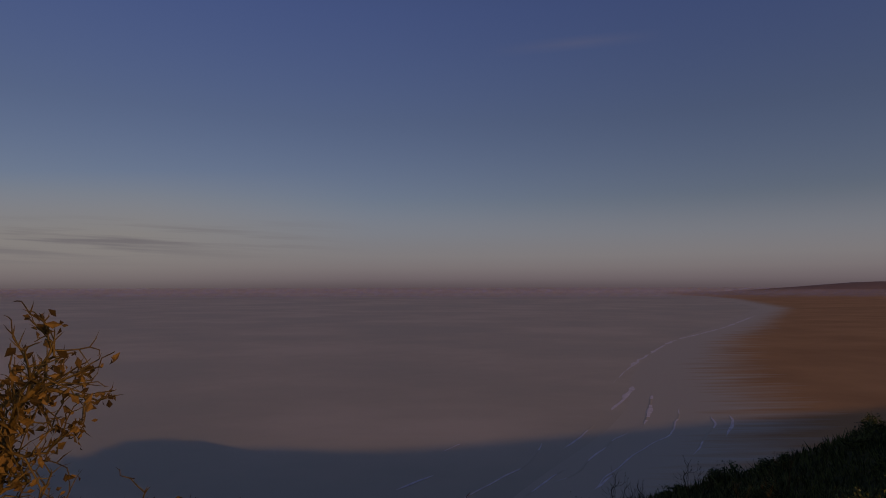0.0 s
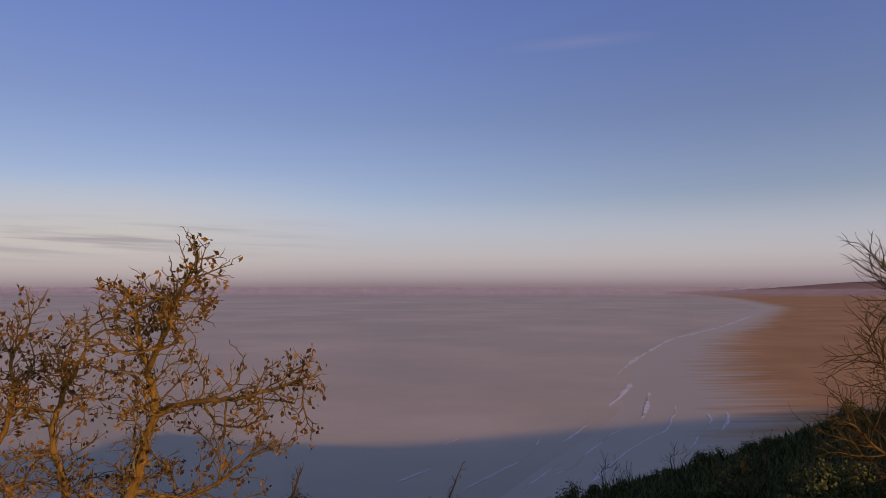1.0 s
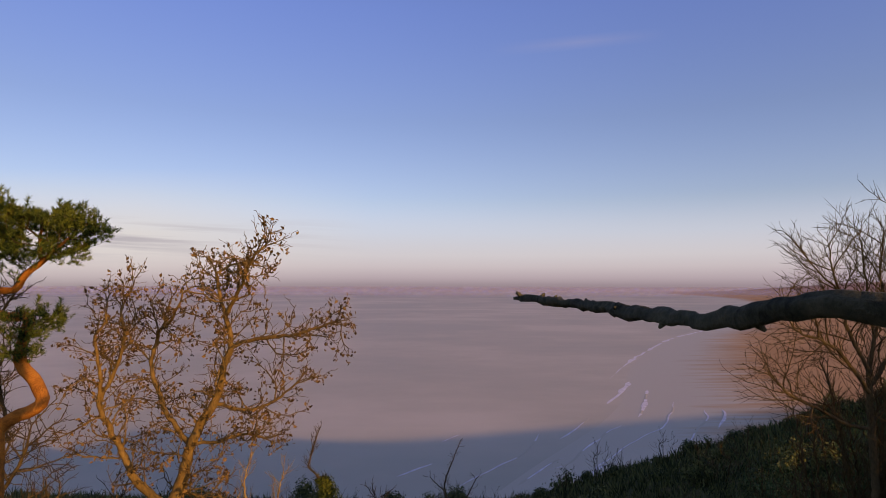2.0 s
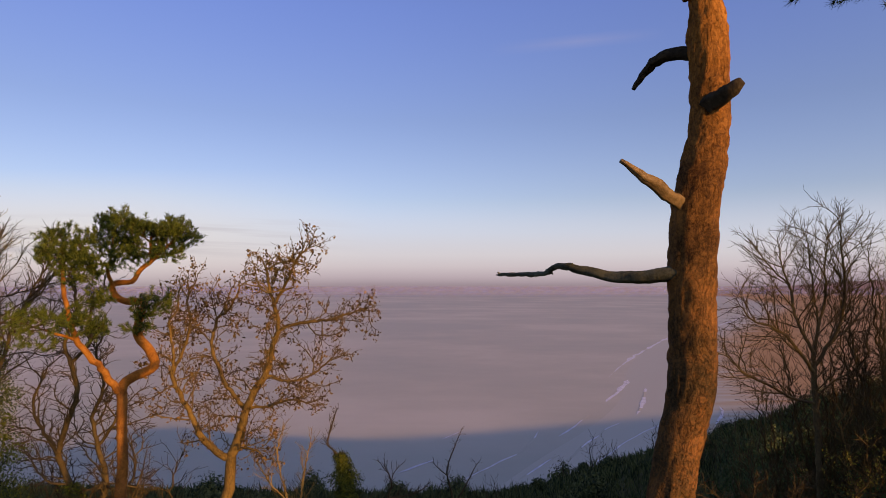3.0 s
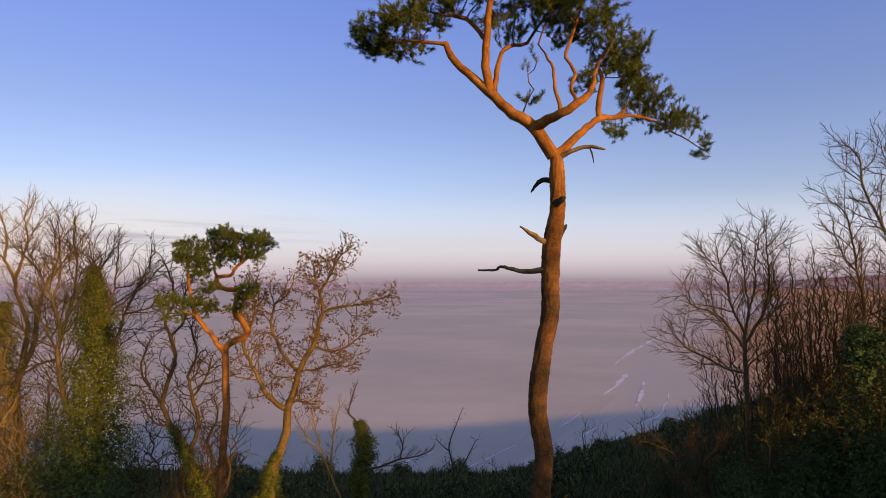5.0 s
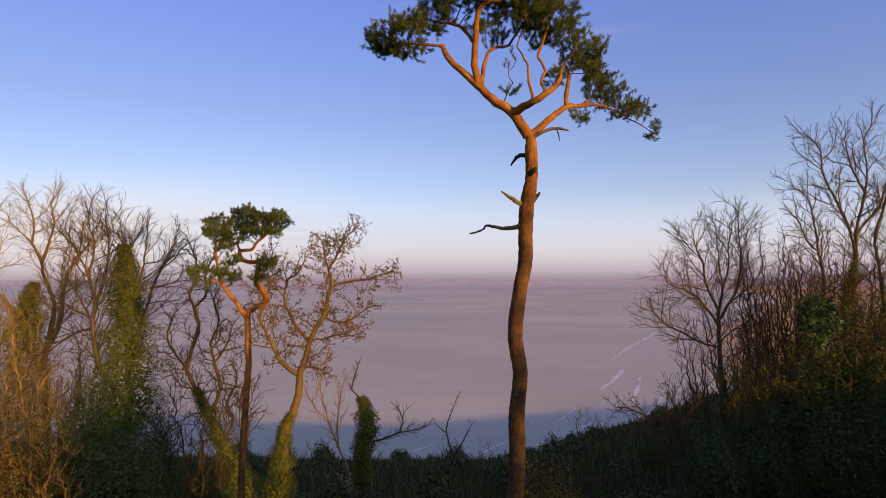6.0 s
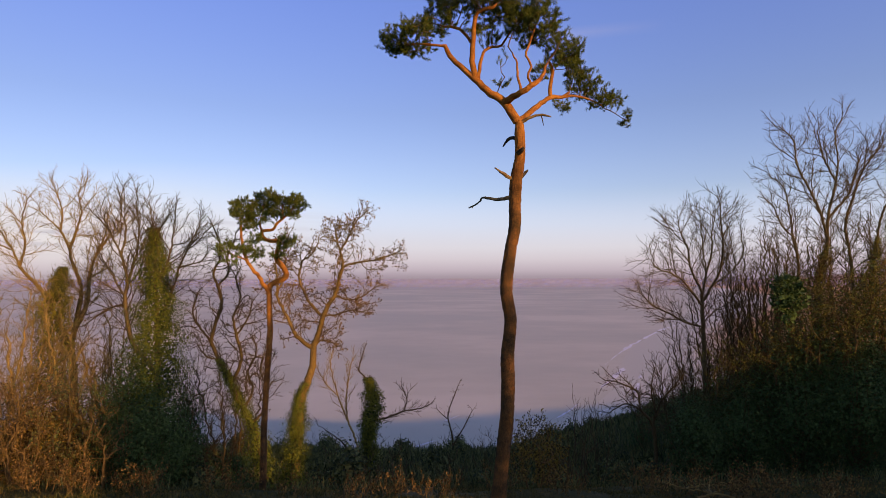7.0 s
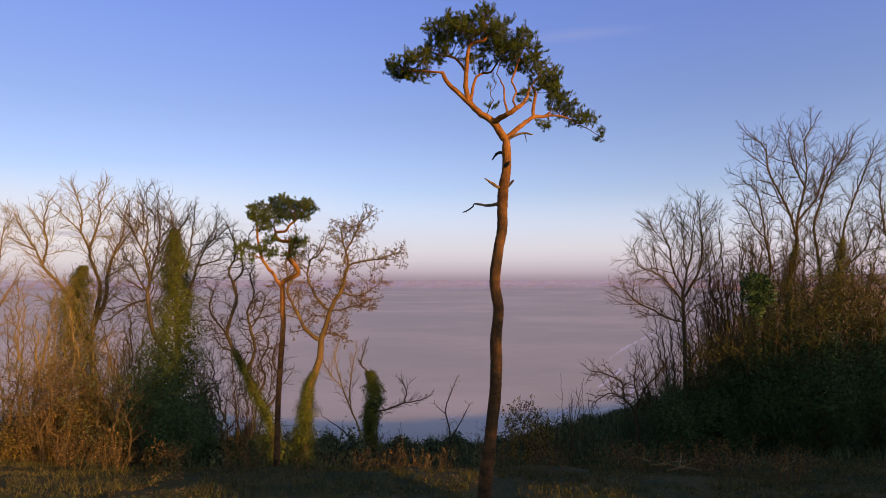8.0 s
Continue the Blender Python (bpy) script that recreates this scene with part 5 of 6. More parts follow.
_, sk = bare_tree("low spreading bare thorn tree", (9.35, 15.00), [
    ([(9.32, 15.00, -2.34), (9.20, 15.00, -1.26), (8.66, 15.00, -0.58), (7.98, 15.00, -0.31), (7.15, 15.00, -0.77)], 0.08, 0.012),
    ([(9.20, 15.00, -1.26), (9.63, 15.00, -0.18), (10.33, 15.00, 0.63), (10.75, 15.00, 1.18)], 0.05, 0.010),
    ([(8.66, 15.00, -0.58), (8.54, 15.00, 0.23), (7.72, 15.00, 0.64), (7.04, 15.00, 0.78)], 0.04, 0.010),
    ([(9.40, 15.00, -0.80), (9.20, 15.10, 0.20), (9.35, 15.20, 1.10)], 0.04, 0.010)],
    GNARLED, bark=M_TWIG, name="thorn_tree", tip=0.0056, low=-1.9)


# ---- shrubs ----
COPPICE = [(0.24, 44, 1.4, 0.22, 0.06, 0.17, 0.22), (0.22, 40, 0.75, 0.2, 0.06, 0.18, 0.12), (0.34, 38, 0.46, 0.23, 0.06, 0.14, 0.12)]


def coppice(label, base, stems, tall_to, spread_to, twig, tip=0.0062, bark=None):
    """A leafless thicket of slender stems that fan up from one stool."""
    z0 = gz(*base)
    t = thing("coppice", (base[0], base[1], z0), label, "shrub", "leafless thickets")
    sk = Skeleton()
    for k in range(stems):
        a, out_to, h = k * 2.4 + rng.uniform(0, 0.8), spread_to * math.sqrt((k + 0.5) / stems), tall_to * rng.uniform(0.62, 1.05)
        foot = np.array((base[0] + 0.3 * math.cos(a), base[1] + 0.3 * math.sin(a), z0 - 0.1))
        tipward = np.array((math.cos(a), math.sin(a), 0)) * out_to
        sk.stem([foot, foot + tipward * 0.35 + UP * h * 0.4, foot + tipward * 0.8 + UP * h * 0.8, foot + tipward + UP * h], 0.024, 0.007, 0.2, 0.045, free=True)
    sk.sprout(COPPICE, z0 + tall_to * 0.15)
    finish_tree(t, sk, bark or twig, twig, tip, power=2.75)
    return t


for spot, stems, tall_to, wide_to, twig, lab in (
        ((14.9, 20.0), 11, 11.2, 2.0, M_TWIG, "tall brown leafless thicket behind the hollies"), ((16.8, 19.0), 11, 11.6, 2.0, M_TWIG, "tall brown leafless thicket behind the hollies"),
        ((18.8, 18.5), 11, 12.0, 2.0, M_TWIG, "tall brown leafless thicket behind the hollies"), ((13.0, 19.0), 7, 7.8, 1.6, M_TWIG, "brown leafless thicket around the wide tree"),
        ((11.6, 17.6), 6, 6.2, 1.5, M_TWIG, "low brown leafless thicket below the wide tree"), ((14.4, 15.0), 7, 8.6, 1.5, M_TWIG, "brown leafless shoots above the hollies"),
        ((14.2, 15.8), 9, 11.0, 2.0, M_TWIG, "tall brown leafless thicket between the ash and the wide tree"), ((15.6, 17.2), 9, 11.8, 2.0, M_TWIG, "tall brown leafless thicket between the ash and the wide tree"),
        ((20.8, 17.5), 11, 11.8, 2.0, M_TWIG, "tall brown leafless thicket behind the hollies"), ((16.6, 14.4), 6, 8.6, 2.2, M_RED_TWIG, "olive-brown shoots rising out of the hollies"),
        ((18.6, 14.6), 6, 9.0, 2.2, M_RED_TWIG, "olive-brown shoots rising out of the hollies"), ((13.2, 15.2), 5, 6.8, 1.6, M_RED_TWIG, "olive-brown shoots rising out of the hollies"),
        ((-17.6, 16.6), 8, 9.4, 1.9, M_PALE_LIT_TWIG, "sunlit pale hazel thicket"), ((-15.6, 15.2), 7, 8.0, 1.6, M_PALE_LIT_TWIG, "sunlit pale hazel thicket"),
        ((-19.4, 15.4), 8, 8.8, 1.8, M_PALE_LIT_TWIG, "sunlit pale hazel thicket"), ((-21.5, 16.5), 7, 9.5, 1.8, M_PALE_LIT_TWIG, "sunlit pale hazel thicket at the wood's edge"),
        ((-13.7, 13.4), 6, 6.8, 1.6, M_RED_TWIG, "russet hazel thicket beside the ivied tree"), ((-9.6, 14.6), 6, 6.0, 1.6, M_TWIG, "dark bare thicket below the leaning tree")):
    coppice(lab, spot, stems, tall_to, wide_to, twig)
def whip_shrub(label, base, heights, material, name="sapling"):
    """Thin upright shoots from one root."""
    t = thing(name, (base[0], base[1], gz(*base[:2])), label, "shrub")
    s = Soup()
    for k in range(heights[0]):
        a = rng.uniform(0, 6.28)
        foot = np.array((base[0] + 0.25 * math.cos(a), base[1] + 0.25 * math.sin(a), gz(*base[:2]) - 0.1))
        h = rng.uniform(heights[1], heights[2])
        lean_way = rng.normal(0, 0.12, 2)
        q = resample([foot, foot + np.array((lean_way[0] * h * 0.4, lean_way[1] * h * 0.4, h * 0.5)), foot + np.array((lean_way[0] * h, lean_way[1] * h, h))], 0.3, 0.015)
        tube(s, q, np.linspace(0.02, 0.006, len(q)), 4)
        for j in range(3, len(q) - 1):
            if rng.random() < 0.5:
                w = unit(rng.normal(0, 1, 3) * np.array((1, 1, 0.2)) + UP * 0.9)
                tube(s, [q[j], q[j] + w * 0.2, q[j] + w * 0.4 + UP * 0.06], [0.008, 0.006, 0.004], 3)
    part("stem", *s.out(), material, t)


def leaf_shrub(name, label, base, size, clumps, per, leaf, material, twig=None, category="shrub", group="", stalks=14, foot=None):
    """A dense shrub: stems, and clumps of small leaves spread over its uneven outline."""
    z0 = gz(*base[:2]) if foot is None else foot
    t = thing(name, (base[0], base[1], z0), label, category, group)
    c = in_blob(clumps, (0, 0, 0), (1, 1, 1), 0.55)
    c[:, 2] = np.abs(c[:, 2])
    bulge = np.array([0.82 + 0.42 * noise.noise((q[0] * 1.7 + base[0], q[1] * 1.7 + base[1], q[2] * 1.7)) for q in c])
    c = c * bulge[:, None] * np.array(size) + np.array((base[0], base[1], z0))
    spread_r = 0.16 * (size[0] + size[2]) / 2 + 0.05
    pos = np.repeat(c, per, 0) + rng.normal(0, spread_r * 0.5, (clumps * per, 3))
    out = unit(pos - np.array((base[0], base[1], z0 + size[2] * 0.3)))
    deep = rng.random(len(pos)) < 0.25
    pos[deep] = np.array((base[0], base[1], z0)) + (pos[deep] - np.array((base[0], base[1], z0))) * 0.8
    leaf = np.where(deep, leaf * 1.9, leaf)[:, None]
    keep = pos[:, 2] > z0 - 0.1
    part("foliage", *leaf_mesh(pos[keep], (out + rng.normal(0, 0.45, out.shape))[keep], leaf[keep], 1.5, 0.15), material, t, smooth=False)
    s = Soup()
    for q in c[:stalks * 3]:
        mid = np.array((base[0], base[1], z0)) * 0.5 + q * 0.5 + rng.normal(0, 0.12, 3)
        line = resample([(base[0], base[1], z0 - 0.1), mid, q + (q - mid) * 0.25], 0.25, 0.02)
        tube(s, line, np.linspace(0.025, 0.005, len(line)), 4)
    part("stem", *s.out(), twig or M_TWIG, t)
    return t


def twig_shrub(label, base, size, n, twig, leaves=None, chance=0.0, leaf=0.06, step=0.13, group="", name="bare_shrub", tip=0.004):
    """A tangle of leafless shoots from several roots."""
    z0 = gz(*base[:2])
    t = thing(name, (base[0], base[1], z0), label, "shrub", group)
    sk = Skeleton()
    for k in range(5):
        a, r = k * 1.26 + rng.uniform(0, 0.6), rng.uniform(0.1, 0.5)
        foot = np.array((base[0] + math.cos(a) * size[0] * 0.3, base[1] + math.sin(a) * size[1] * 0.3, z0 - 0.1))
        sk.stem([foot, foot + np.array((math.cos(a) * size[0] * 0.25, math.sin(a) * size[1] * 0.25, size[2] * r + 0.3))], 0.02, 0.012, step, 0.015, free=True)
    goals = in_blob(n // 9, (base[0], base[1], z0 + size[2] * 0.45), (size[0], size[1], size[2] * 0.6), 0.1)
    sk.reach_out(goals[goals[:, 2] > z0 + 0.2], step, 0.025, -1e9, 0.5)
    sk.twigs(0.5, 0.42, 0.5)
    finish_tree(t, sk, twig, twig, tip, 0.03, 0.0)
    if leaves:
        hang_leaves(t, sk, chance, 2, leaf, leaves, droop=0.0)
    return t


# dark evergreen thicket
for spot, size, n, per, lab in (
        ((-11.77, 10.80, -1.86), (1.7, 1.4, 6.1), 480, 24, "tall dark ivy-covered bush"),
        ((-13.02, 11.20, -1.97), (1.2, 1.1, 4.7), 250, 24, "dark evergreen bush grown into the ivied tree"),
        ((-10.90, 11.20, -1.98), (1.1, 1.1, 5.0), 260, 24, "dark evergreen bush grown into the ivied tree"),
        ((-9.37, 13.50, -3.03), (1.5, 1.1, 1.9), 220, 20, "low dark evergreen bush under the leaning tree"),
        ((-10.51, 12.00, -2.21), (0.9, 0.9, 5.3), 190, 24, "narrow dark evergreen bush"),
        ((10.69, 14.00, -2.86), (1.4, 1.4, 5.0), 280, 26, "dark evergreen bush at the clearing's edge"),
        ((12.80, 14.00, -2.86), (1.8, 1.6, 6.1), 400, 26, "dark rounded evergreen bush"),
        ((14.62, 13.00, -2.58), (1.9, 1.6, 8.2), 460, 26, "large dark holly bush"),
        ((16.27, 12.00, -2.29), (1.9, 1.6, 9.7), 500, 26, "large dark holly bush"),
        ((18.60, 12.00, -2.30), (2.0, 1.7, 10.3), 500, 26, "large dark holly bush"),
        ((21.05, 12.00, -2.30), (2.0, 1.7, 10.0), 330, 26, "large dark holly bush"),
        ((13.5, 29.0), (1.8, 1.6, 4.2), 300, 8, "dark holly on the slope"),
        ((16.0, 26.5), (2.0, 1.8, 6.6), 420, 8, "tall dark holly on the slope"),
        ((19.0, 27.0), (2.2, 1.8, 7.4), 420, 8, "tall dark holly on the slope"),
        ((22.5, 29.0), (2.4, 2.0, 8.0), 420, 8, "tall dark holly on the slope"),
        ((18.0, 33.0), (2.4, 2.0, 6.0), 320, 8, "dark holly on the slope"),
        ((26.5, 32.0), (2.6, 2.0, 8.4), 420, 8, "tall dark holly on the slope")):
    leaf_shrub("evergreen_bush", lab, spot, size, n, per + (20 if per > 8 else 4), 0.048, M_EVERGREEN, group="thicket bushes")
for spot, size, n, lab in (
        ((-17.28, 11.00, -2.59), (1.3, 1.0, 2.9), 260, "russet bramble thicket in warm light"),
        ((-16.32, 11.50, -2.75), (1.3, 1.0, 3.9), 340, "tall russet bramble thicket in warm light"),
        ((-15.30, 12.00, -2.92), (1.2, 1.0, 4.7), 380, "tall tangled bramble thicket below the ivied tree"),
        ((-13.67, 11.00, -2.60), (1.0, 0.9, 3.4), 240, "brown bramble thicket beside the dark bush"),
        ((-19.67, 13.00, -2.73), (1.2, 1.0, 3.0), 240, "olive bramble thicket at the wood's edge")):
    leaf_shrub("bramble_thicket", lab, spot, size, n, 34, 0.052, M_BRAMBLE, M_RED_TWIG, group="bramble thickets", stalks=40)
leaf_shrub("yellow_green_bush", "low sunlit yellow-green bush", (-19.33, 13.00, -1.73), (0.7, 0.7, 1.5), 60, 22, 0.09, M_SCRUB)
for spot, size, n in (((17.00, 11.50, 4.19), (2.2, 1.4, 1.7), 900), ((13.86, 13.00, 2.47), (1.8, 1.2, 1.5), 520), ((18.46, 11.00, 4.33), (1.6, 1.2, 1.9), 560), ((15.34, 12.00, 3.56), (1.6, 1.2, 1.7), 560), ((12.23, 14.00, 1.32), (1.5, 1.2, 1.2), 420)):
    z_top = spot[2]
    t = thing("climber", (spot[0], spot[1], z_top - size[2]), "olive-brown climber tangled over the holly tops", "climber", "climbers")
    sk = Skeleton()
    for k in range(5):
        foot = np.array((spot[0] + rng.uniform(-1, 1) * size[0] * 0.6, spot[1] + rng.uniform(-0.4, 0.4), z_top - size[2]))
        sk.stem([foot, foot + np.array((0.1, 0, size[2] * 0.6))], 0.02, 0.01, 0.15, 0.02, free=True)
    sk.reach_out(in_blob(n // 4, spot, size, 0.1), 0.15, 0.03)
    sk.twigs(0.4, 0.4, 0.4)
    finish_tree(t, sk, M_TWIG, M_TWIG, 0.0045)
    hang_leaves(t, sk, 0.6, 3, 0.05, M_CLIMBER, droop=0.0)

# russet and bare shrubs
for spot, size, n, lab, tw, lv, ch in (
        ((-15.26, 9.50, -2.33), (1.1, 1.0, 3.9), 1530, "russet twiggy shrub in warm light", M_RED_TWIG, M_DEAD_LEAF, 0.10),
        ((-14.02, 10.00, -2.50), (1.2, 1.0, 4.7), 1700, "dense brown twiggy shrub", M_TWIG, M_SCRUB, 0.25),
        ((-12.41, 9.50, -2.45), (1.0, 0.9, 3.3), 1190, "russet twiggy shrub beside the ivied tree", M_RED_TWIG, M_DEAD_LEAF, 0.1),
        ((-15.55, 13.50, -2.64), (1.3, 1.2, 6.1), 1530, "tall pale twiggy shrub", M_PALE_LIT_TWIG, M_DEAD_LEAF, 0.03),
        ((-18.98, 14.00, -2.51), (1.4, 1.2, 6.7), 1530, "tall sunlit hazel thicket", M_PALE_LIT_TWIG, M_DEAD_LEAF, 0.05),
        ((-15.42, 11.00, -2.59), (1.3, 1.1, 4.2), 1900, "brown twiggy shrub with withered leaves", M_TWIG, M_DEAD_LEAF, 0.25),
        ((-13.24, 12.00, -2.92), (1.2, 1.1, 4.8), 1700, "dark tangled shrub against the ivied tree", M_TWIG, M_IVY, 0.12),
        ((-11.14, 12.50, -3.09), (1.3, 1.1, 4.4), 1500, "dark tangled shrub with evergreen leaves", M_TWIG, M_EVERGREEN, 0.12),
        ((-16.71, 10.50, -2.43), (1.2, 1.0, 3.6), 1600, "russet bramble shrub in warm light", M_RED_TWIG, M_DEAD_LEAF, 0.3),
        ((-14.48, 12.50, -2.83), (1.1, 1.0, 6.6), 1900, "tall golden twiggy shrub between the ivied trees", M_PALE_LIT_TWIG, M_DEAD_LEAF, 0.06),
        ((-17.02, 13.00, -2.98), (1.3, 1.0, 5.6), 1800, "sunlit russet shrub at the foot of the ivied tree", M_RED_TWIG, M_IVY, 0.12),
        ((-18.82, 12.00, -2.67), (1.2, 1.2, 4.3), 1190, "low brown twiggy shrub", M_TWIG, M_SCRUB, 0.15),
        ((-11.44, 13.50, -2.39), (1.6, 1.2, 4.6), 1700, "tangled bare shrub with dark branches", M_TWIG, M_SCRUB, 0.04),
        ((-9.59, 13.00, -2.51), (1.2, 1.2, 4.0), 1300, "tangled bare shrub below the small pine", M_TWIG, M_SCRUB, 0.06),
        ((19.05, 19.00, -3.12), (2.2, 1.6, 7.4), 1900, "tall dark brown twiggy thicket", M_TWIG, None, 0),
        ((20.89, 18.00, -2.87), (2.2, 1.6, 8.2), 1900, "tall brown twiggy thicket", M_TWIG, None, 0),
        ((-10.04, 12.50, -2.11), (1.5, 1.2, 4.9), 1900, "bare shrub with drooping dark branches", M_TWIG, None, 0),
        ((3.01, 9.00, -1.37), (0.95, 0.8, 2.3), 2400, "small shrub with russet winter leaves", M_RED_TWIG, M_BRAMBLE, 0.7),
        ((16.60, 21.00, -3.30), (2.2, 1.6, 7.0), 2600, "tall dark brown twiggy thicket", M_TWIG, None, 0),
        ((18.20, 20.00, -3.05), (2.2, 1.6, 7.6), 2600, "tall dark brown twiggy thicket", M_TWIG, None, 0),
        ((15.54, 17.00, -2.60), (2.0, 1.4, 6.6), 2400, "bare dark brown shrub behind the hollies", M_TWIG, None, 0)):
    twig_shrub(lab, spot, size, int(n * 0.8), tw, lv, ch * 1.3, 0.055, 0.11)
for spot, size in (((6.71, 6.00, -0.51), (1.2, 0.6, 0.65)), ((8.27, 4.50, -0.41), (1.1, 0.6, 0.6)), ((7.63, 5.50, -0.47), (1.3, 0.6, 0.55)), ((5.90, 7.00, -0.6), (1.1, 0.6, 0.6)), ((9.10, 5.20, -0.5), (1.1, 0.6, 0.6)), ((10.60, 4.60, -0.5), (1.0, 0.6, 0.6)), ((-6.9, 6.4, -1.2), (1.0, 0.6, 0.7)), ((-12.9, 7.0, -1.5), (1.1, 0.6, 0.8)), ((1.6, 7.4, -0.9), (0.9, 0.5, 0.5)), ((-1.73, 6.00, -1.03), (0.7, 0.5, 0.5)), ((-0.50, 5.00, -0.81), (0.8, 0.5, 0.4)), ((-2.72, 5.00, -1.06), (0.7, 0.5, 0.5)), ((3.52, 6.00, -0.77), (0.8, 0.5, 0.5)), ((-4.49, 5.00, -1.05), (0.8, 0.5, 0.5)), ((9.93, 3.50, -0.51), (0.7, 0.4, 0.4)), ((-9.19, 6.00, -1.38), (0.8, 0.5, 0.6)), ((-11.05, 6.00, -1.47), (0.9, 0.5, 0.7))):
    twig_shrub("low clump of dead russet bracken", spot, size, 330, M_RED_TWIG, M_DEAD_LEAF, 0.7, 0.045, 0.1, "bracken clumps", "bracken")
for spot, hts in (((5.81, 14.00, -2.84), (6, 3.0, 4.8)), ((6.99, 15.00, -3.14), (5, 2.8, 4.2)), ((5.35, 15.00, -3.13), (4, 2.0, 3.2))):
    whip_shrub("thin upright bare shoots at the cliff edge", spot, hts, M_TWIG)

# scrub on the slope below the edge: some shapes, repeated
kinds = []
for k, (size, n, per, mat, lab) in enumerate((
        ((1.3, 1.2, 1.7), 100, 9, M_SCRUB, "dark green gorse bush on the slope"),
        ((1.6, 1.5, 2.3), 115, 9, M_SCRUB, "olive scrub bush on the slope"),
        ((1.1, 1.1, 1.3), 90, 10, M_SCRUB, "low olive scrub bush on the slope"))):
    kinds.append(leaf_shrub("scrub_bush", lab, (-6 + 5 * k, 27 + k), size, n, per, 0.12, mat, group="scrub on the slope", stalks=3))
kinds.append(twig_shrub("leafless grey scrub bush on the slope", (9, 27), (1.3, 1.2, 2.2), 250, M_TWIG, M_SCRUB, 0.05, group="scrub on the slope", name="scrub_bush", tip=0.006))
place_rng = random.Random(5)
for k in range(110):
    y = place_rng.uniform(17, 84)
    x = place_rng.uniform(-12 - y * 0.25, 14 + y * 0.6)
    if y < 20 and abs(x - 1) < 4:
        continue
    s = place_rng.uniform(0.75, 1.2) * (1.35 if y > 45 else 1.0)
    src = kinds[place_rng.choice((0, 1, 1, 2, 3, 3))]
    ob = copy_thing(src, pose(x, y, gz(x, y) - 0.1, 0, 0, place_rng.uniform(0, 360)))
    ob.scale = (s, s, s * place_rng.uniform(0.85, 1.2))
for spot, k, s in (((-6.42, 16.00, -3.81), 0, 0.9), ((-5.47, 17.00, -4.12), 3, 1.0), ((-9.74, 15.00, -3.49), 0, 1.1), ((-2.49, 18.00, -4.43), 3, 1.0), ((-1.14, 18.00, -4.44), 2, 0.9), ((0.31, 15.00, -3.39), 3, 0.8),
                   ((4.76, 14.00, -2.84), 2, 0.8), ((7.39, 15.00, -3.14), 1, 0.7), ((8.76, 15.00, -3.14), 0, 0.9), ((1.47, 14.00, -2.96), 2, 0.8), ((-9.97, 12.00, -2.69), 0, 1.0), ((-3.61, 16.00, -3.96), 3, 0.8)):
    ob = copy_thing(kinds[k], pose(spot[0], spot[1], gz(*spot[:2]) - 0.1, 0, 0, 90 * k + 40))
    ob.scale = (s, s, s)

# rough low growth that fills the slope between the bushes
n = 82000
gy = 9 + 78 * rng.random(n) ** 1.15
gx = rng.uniform(-1, 1, n) * (22 + gy * 0.55) + gy * 0.12
foot = np.stack([gx, gy, height(gx, gy) - 0.1], 1)
clump = np.array([0.5 + 0.9 * abs(noise.noise((a * 0.28, b * 0.28, 4.0))) + 0.5 * noise.noise((a * 0.9, b * 0.9, 1.0)) for a, b in zip(gx, gy)])
tall_h = (np.clip(clump, 0.2, 2) * rng.uniform(0.6, 1.8, n) * np.where(gy < 16, 0.55, 1.0))[:, None]
way = unit(rng.normal(0, 0.42, (n, 3)) * np.array((1, 1, 0)) + UP)
side = unit(np.cross(way, rng.normal(0, 1, (n, 3)))) * (0.016 + 0.0012 * gy)[:, None]
v = np.stack([foot - side, foot + side, foot + way * tall_h], 1).reshape(-1, 3)
g = part("undergrowth", v, np.arange(len(v)).reshape(-1, 3), M_SCRUB, smooth=False)
tagged(g, "tangled olive-green undergrowth covering the slope", "undergrowth", kind="stuff")

# ---- grass and litter ----
n, blades = 17000, 9
tx, ty = rng.uniform(-18, 18, n), rng.uniform(-1.5, 13.5, n)
keep = np.array([noise.noise((a * 0.45, b * 0.45, 9.0)) > -0.35 for a, b in zip(tx, ty)])
tx, ty = tx[keep], ty[keep]
tuft = np.array([0.5 + 1.1 * max(0, noise.noise((a * 0.6, b * 0.6, 3.0))) for a, b in zip(tx, ty)])
gx, gy = np.repeat(tx, blades) + rng.normal(0, 0.06, len(tx) * blades), np.repeat(ty, blades) + rng.normal(0, 0.06, len(tx) * blades)
n = len(gx)
foot = np.stack([gx, gy, rough_height(gx, gy) - 0.02], 1)
way = unit(rng.normal(0, 0.55, (n, 3)) * np.array((1, 1, 0)) + UP)
tall_h = (rng.uniform(0.08, 0.34, n) * np.repeat(tuft, blades))[:, None]
side = unit(np.cross(way, rng.normal(0, 1, (n, 3)))) * 0.007
v = np.stack([foot - side, foot + side, foot + way * tall_h], 1).reshape(-1, 3)
g = part("grass", v, np.arange(len(v)).reshape(-1, 3), M_GRASS, smooth=False)
tagged(g, "rough dry winter grass over the clearing", "grass", kind="stuff")
n = 9000
gx, gy = rng.uniform(-17, 17, n), rng.uniform(-1, 13, n)
thickly = np.array([noise.noise((a * 0.3, b * 0.5, 6.0)) > 0.02 for a, b in zip(gx, gy)])
gx, gy = gx[thickly], gy[thickly]
n = len(gx)
pos = np.stack([gx, gy, rough_height(gx, gy) + 0.03], 1)
lit = part("leaf_litter", *leaf_mesh(pos, rng.normal(0, 0.5, (n, 3)) + UP, 0.045, 1.5, 0.3), M_DEAD_LEAF, smooth=False)
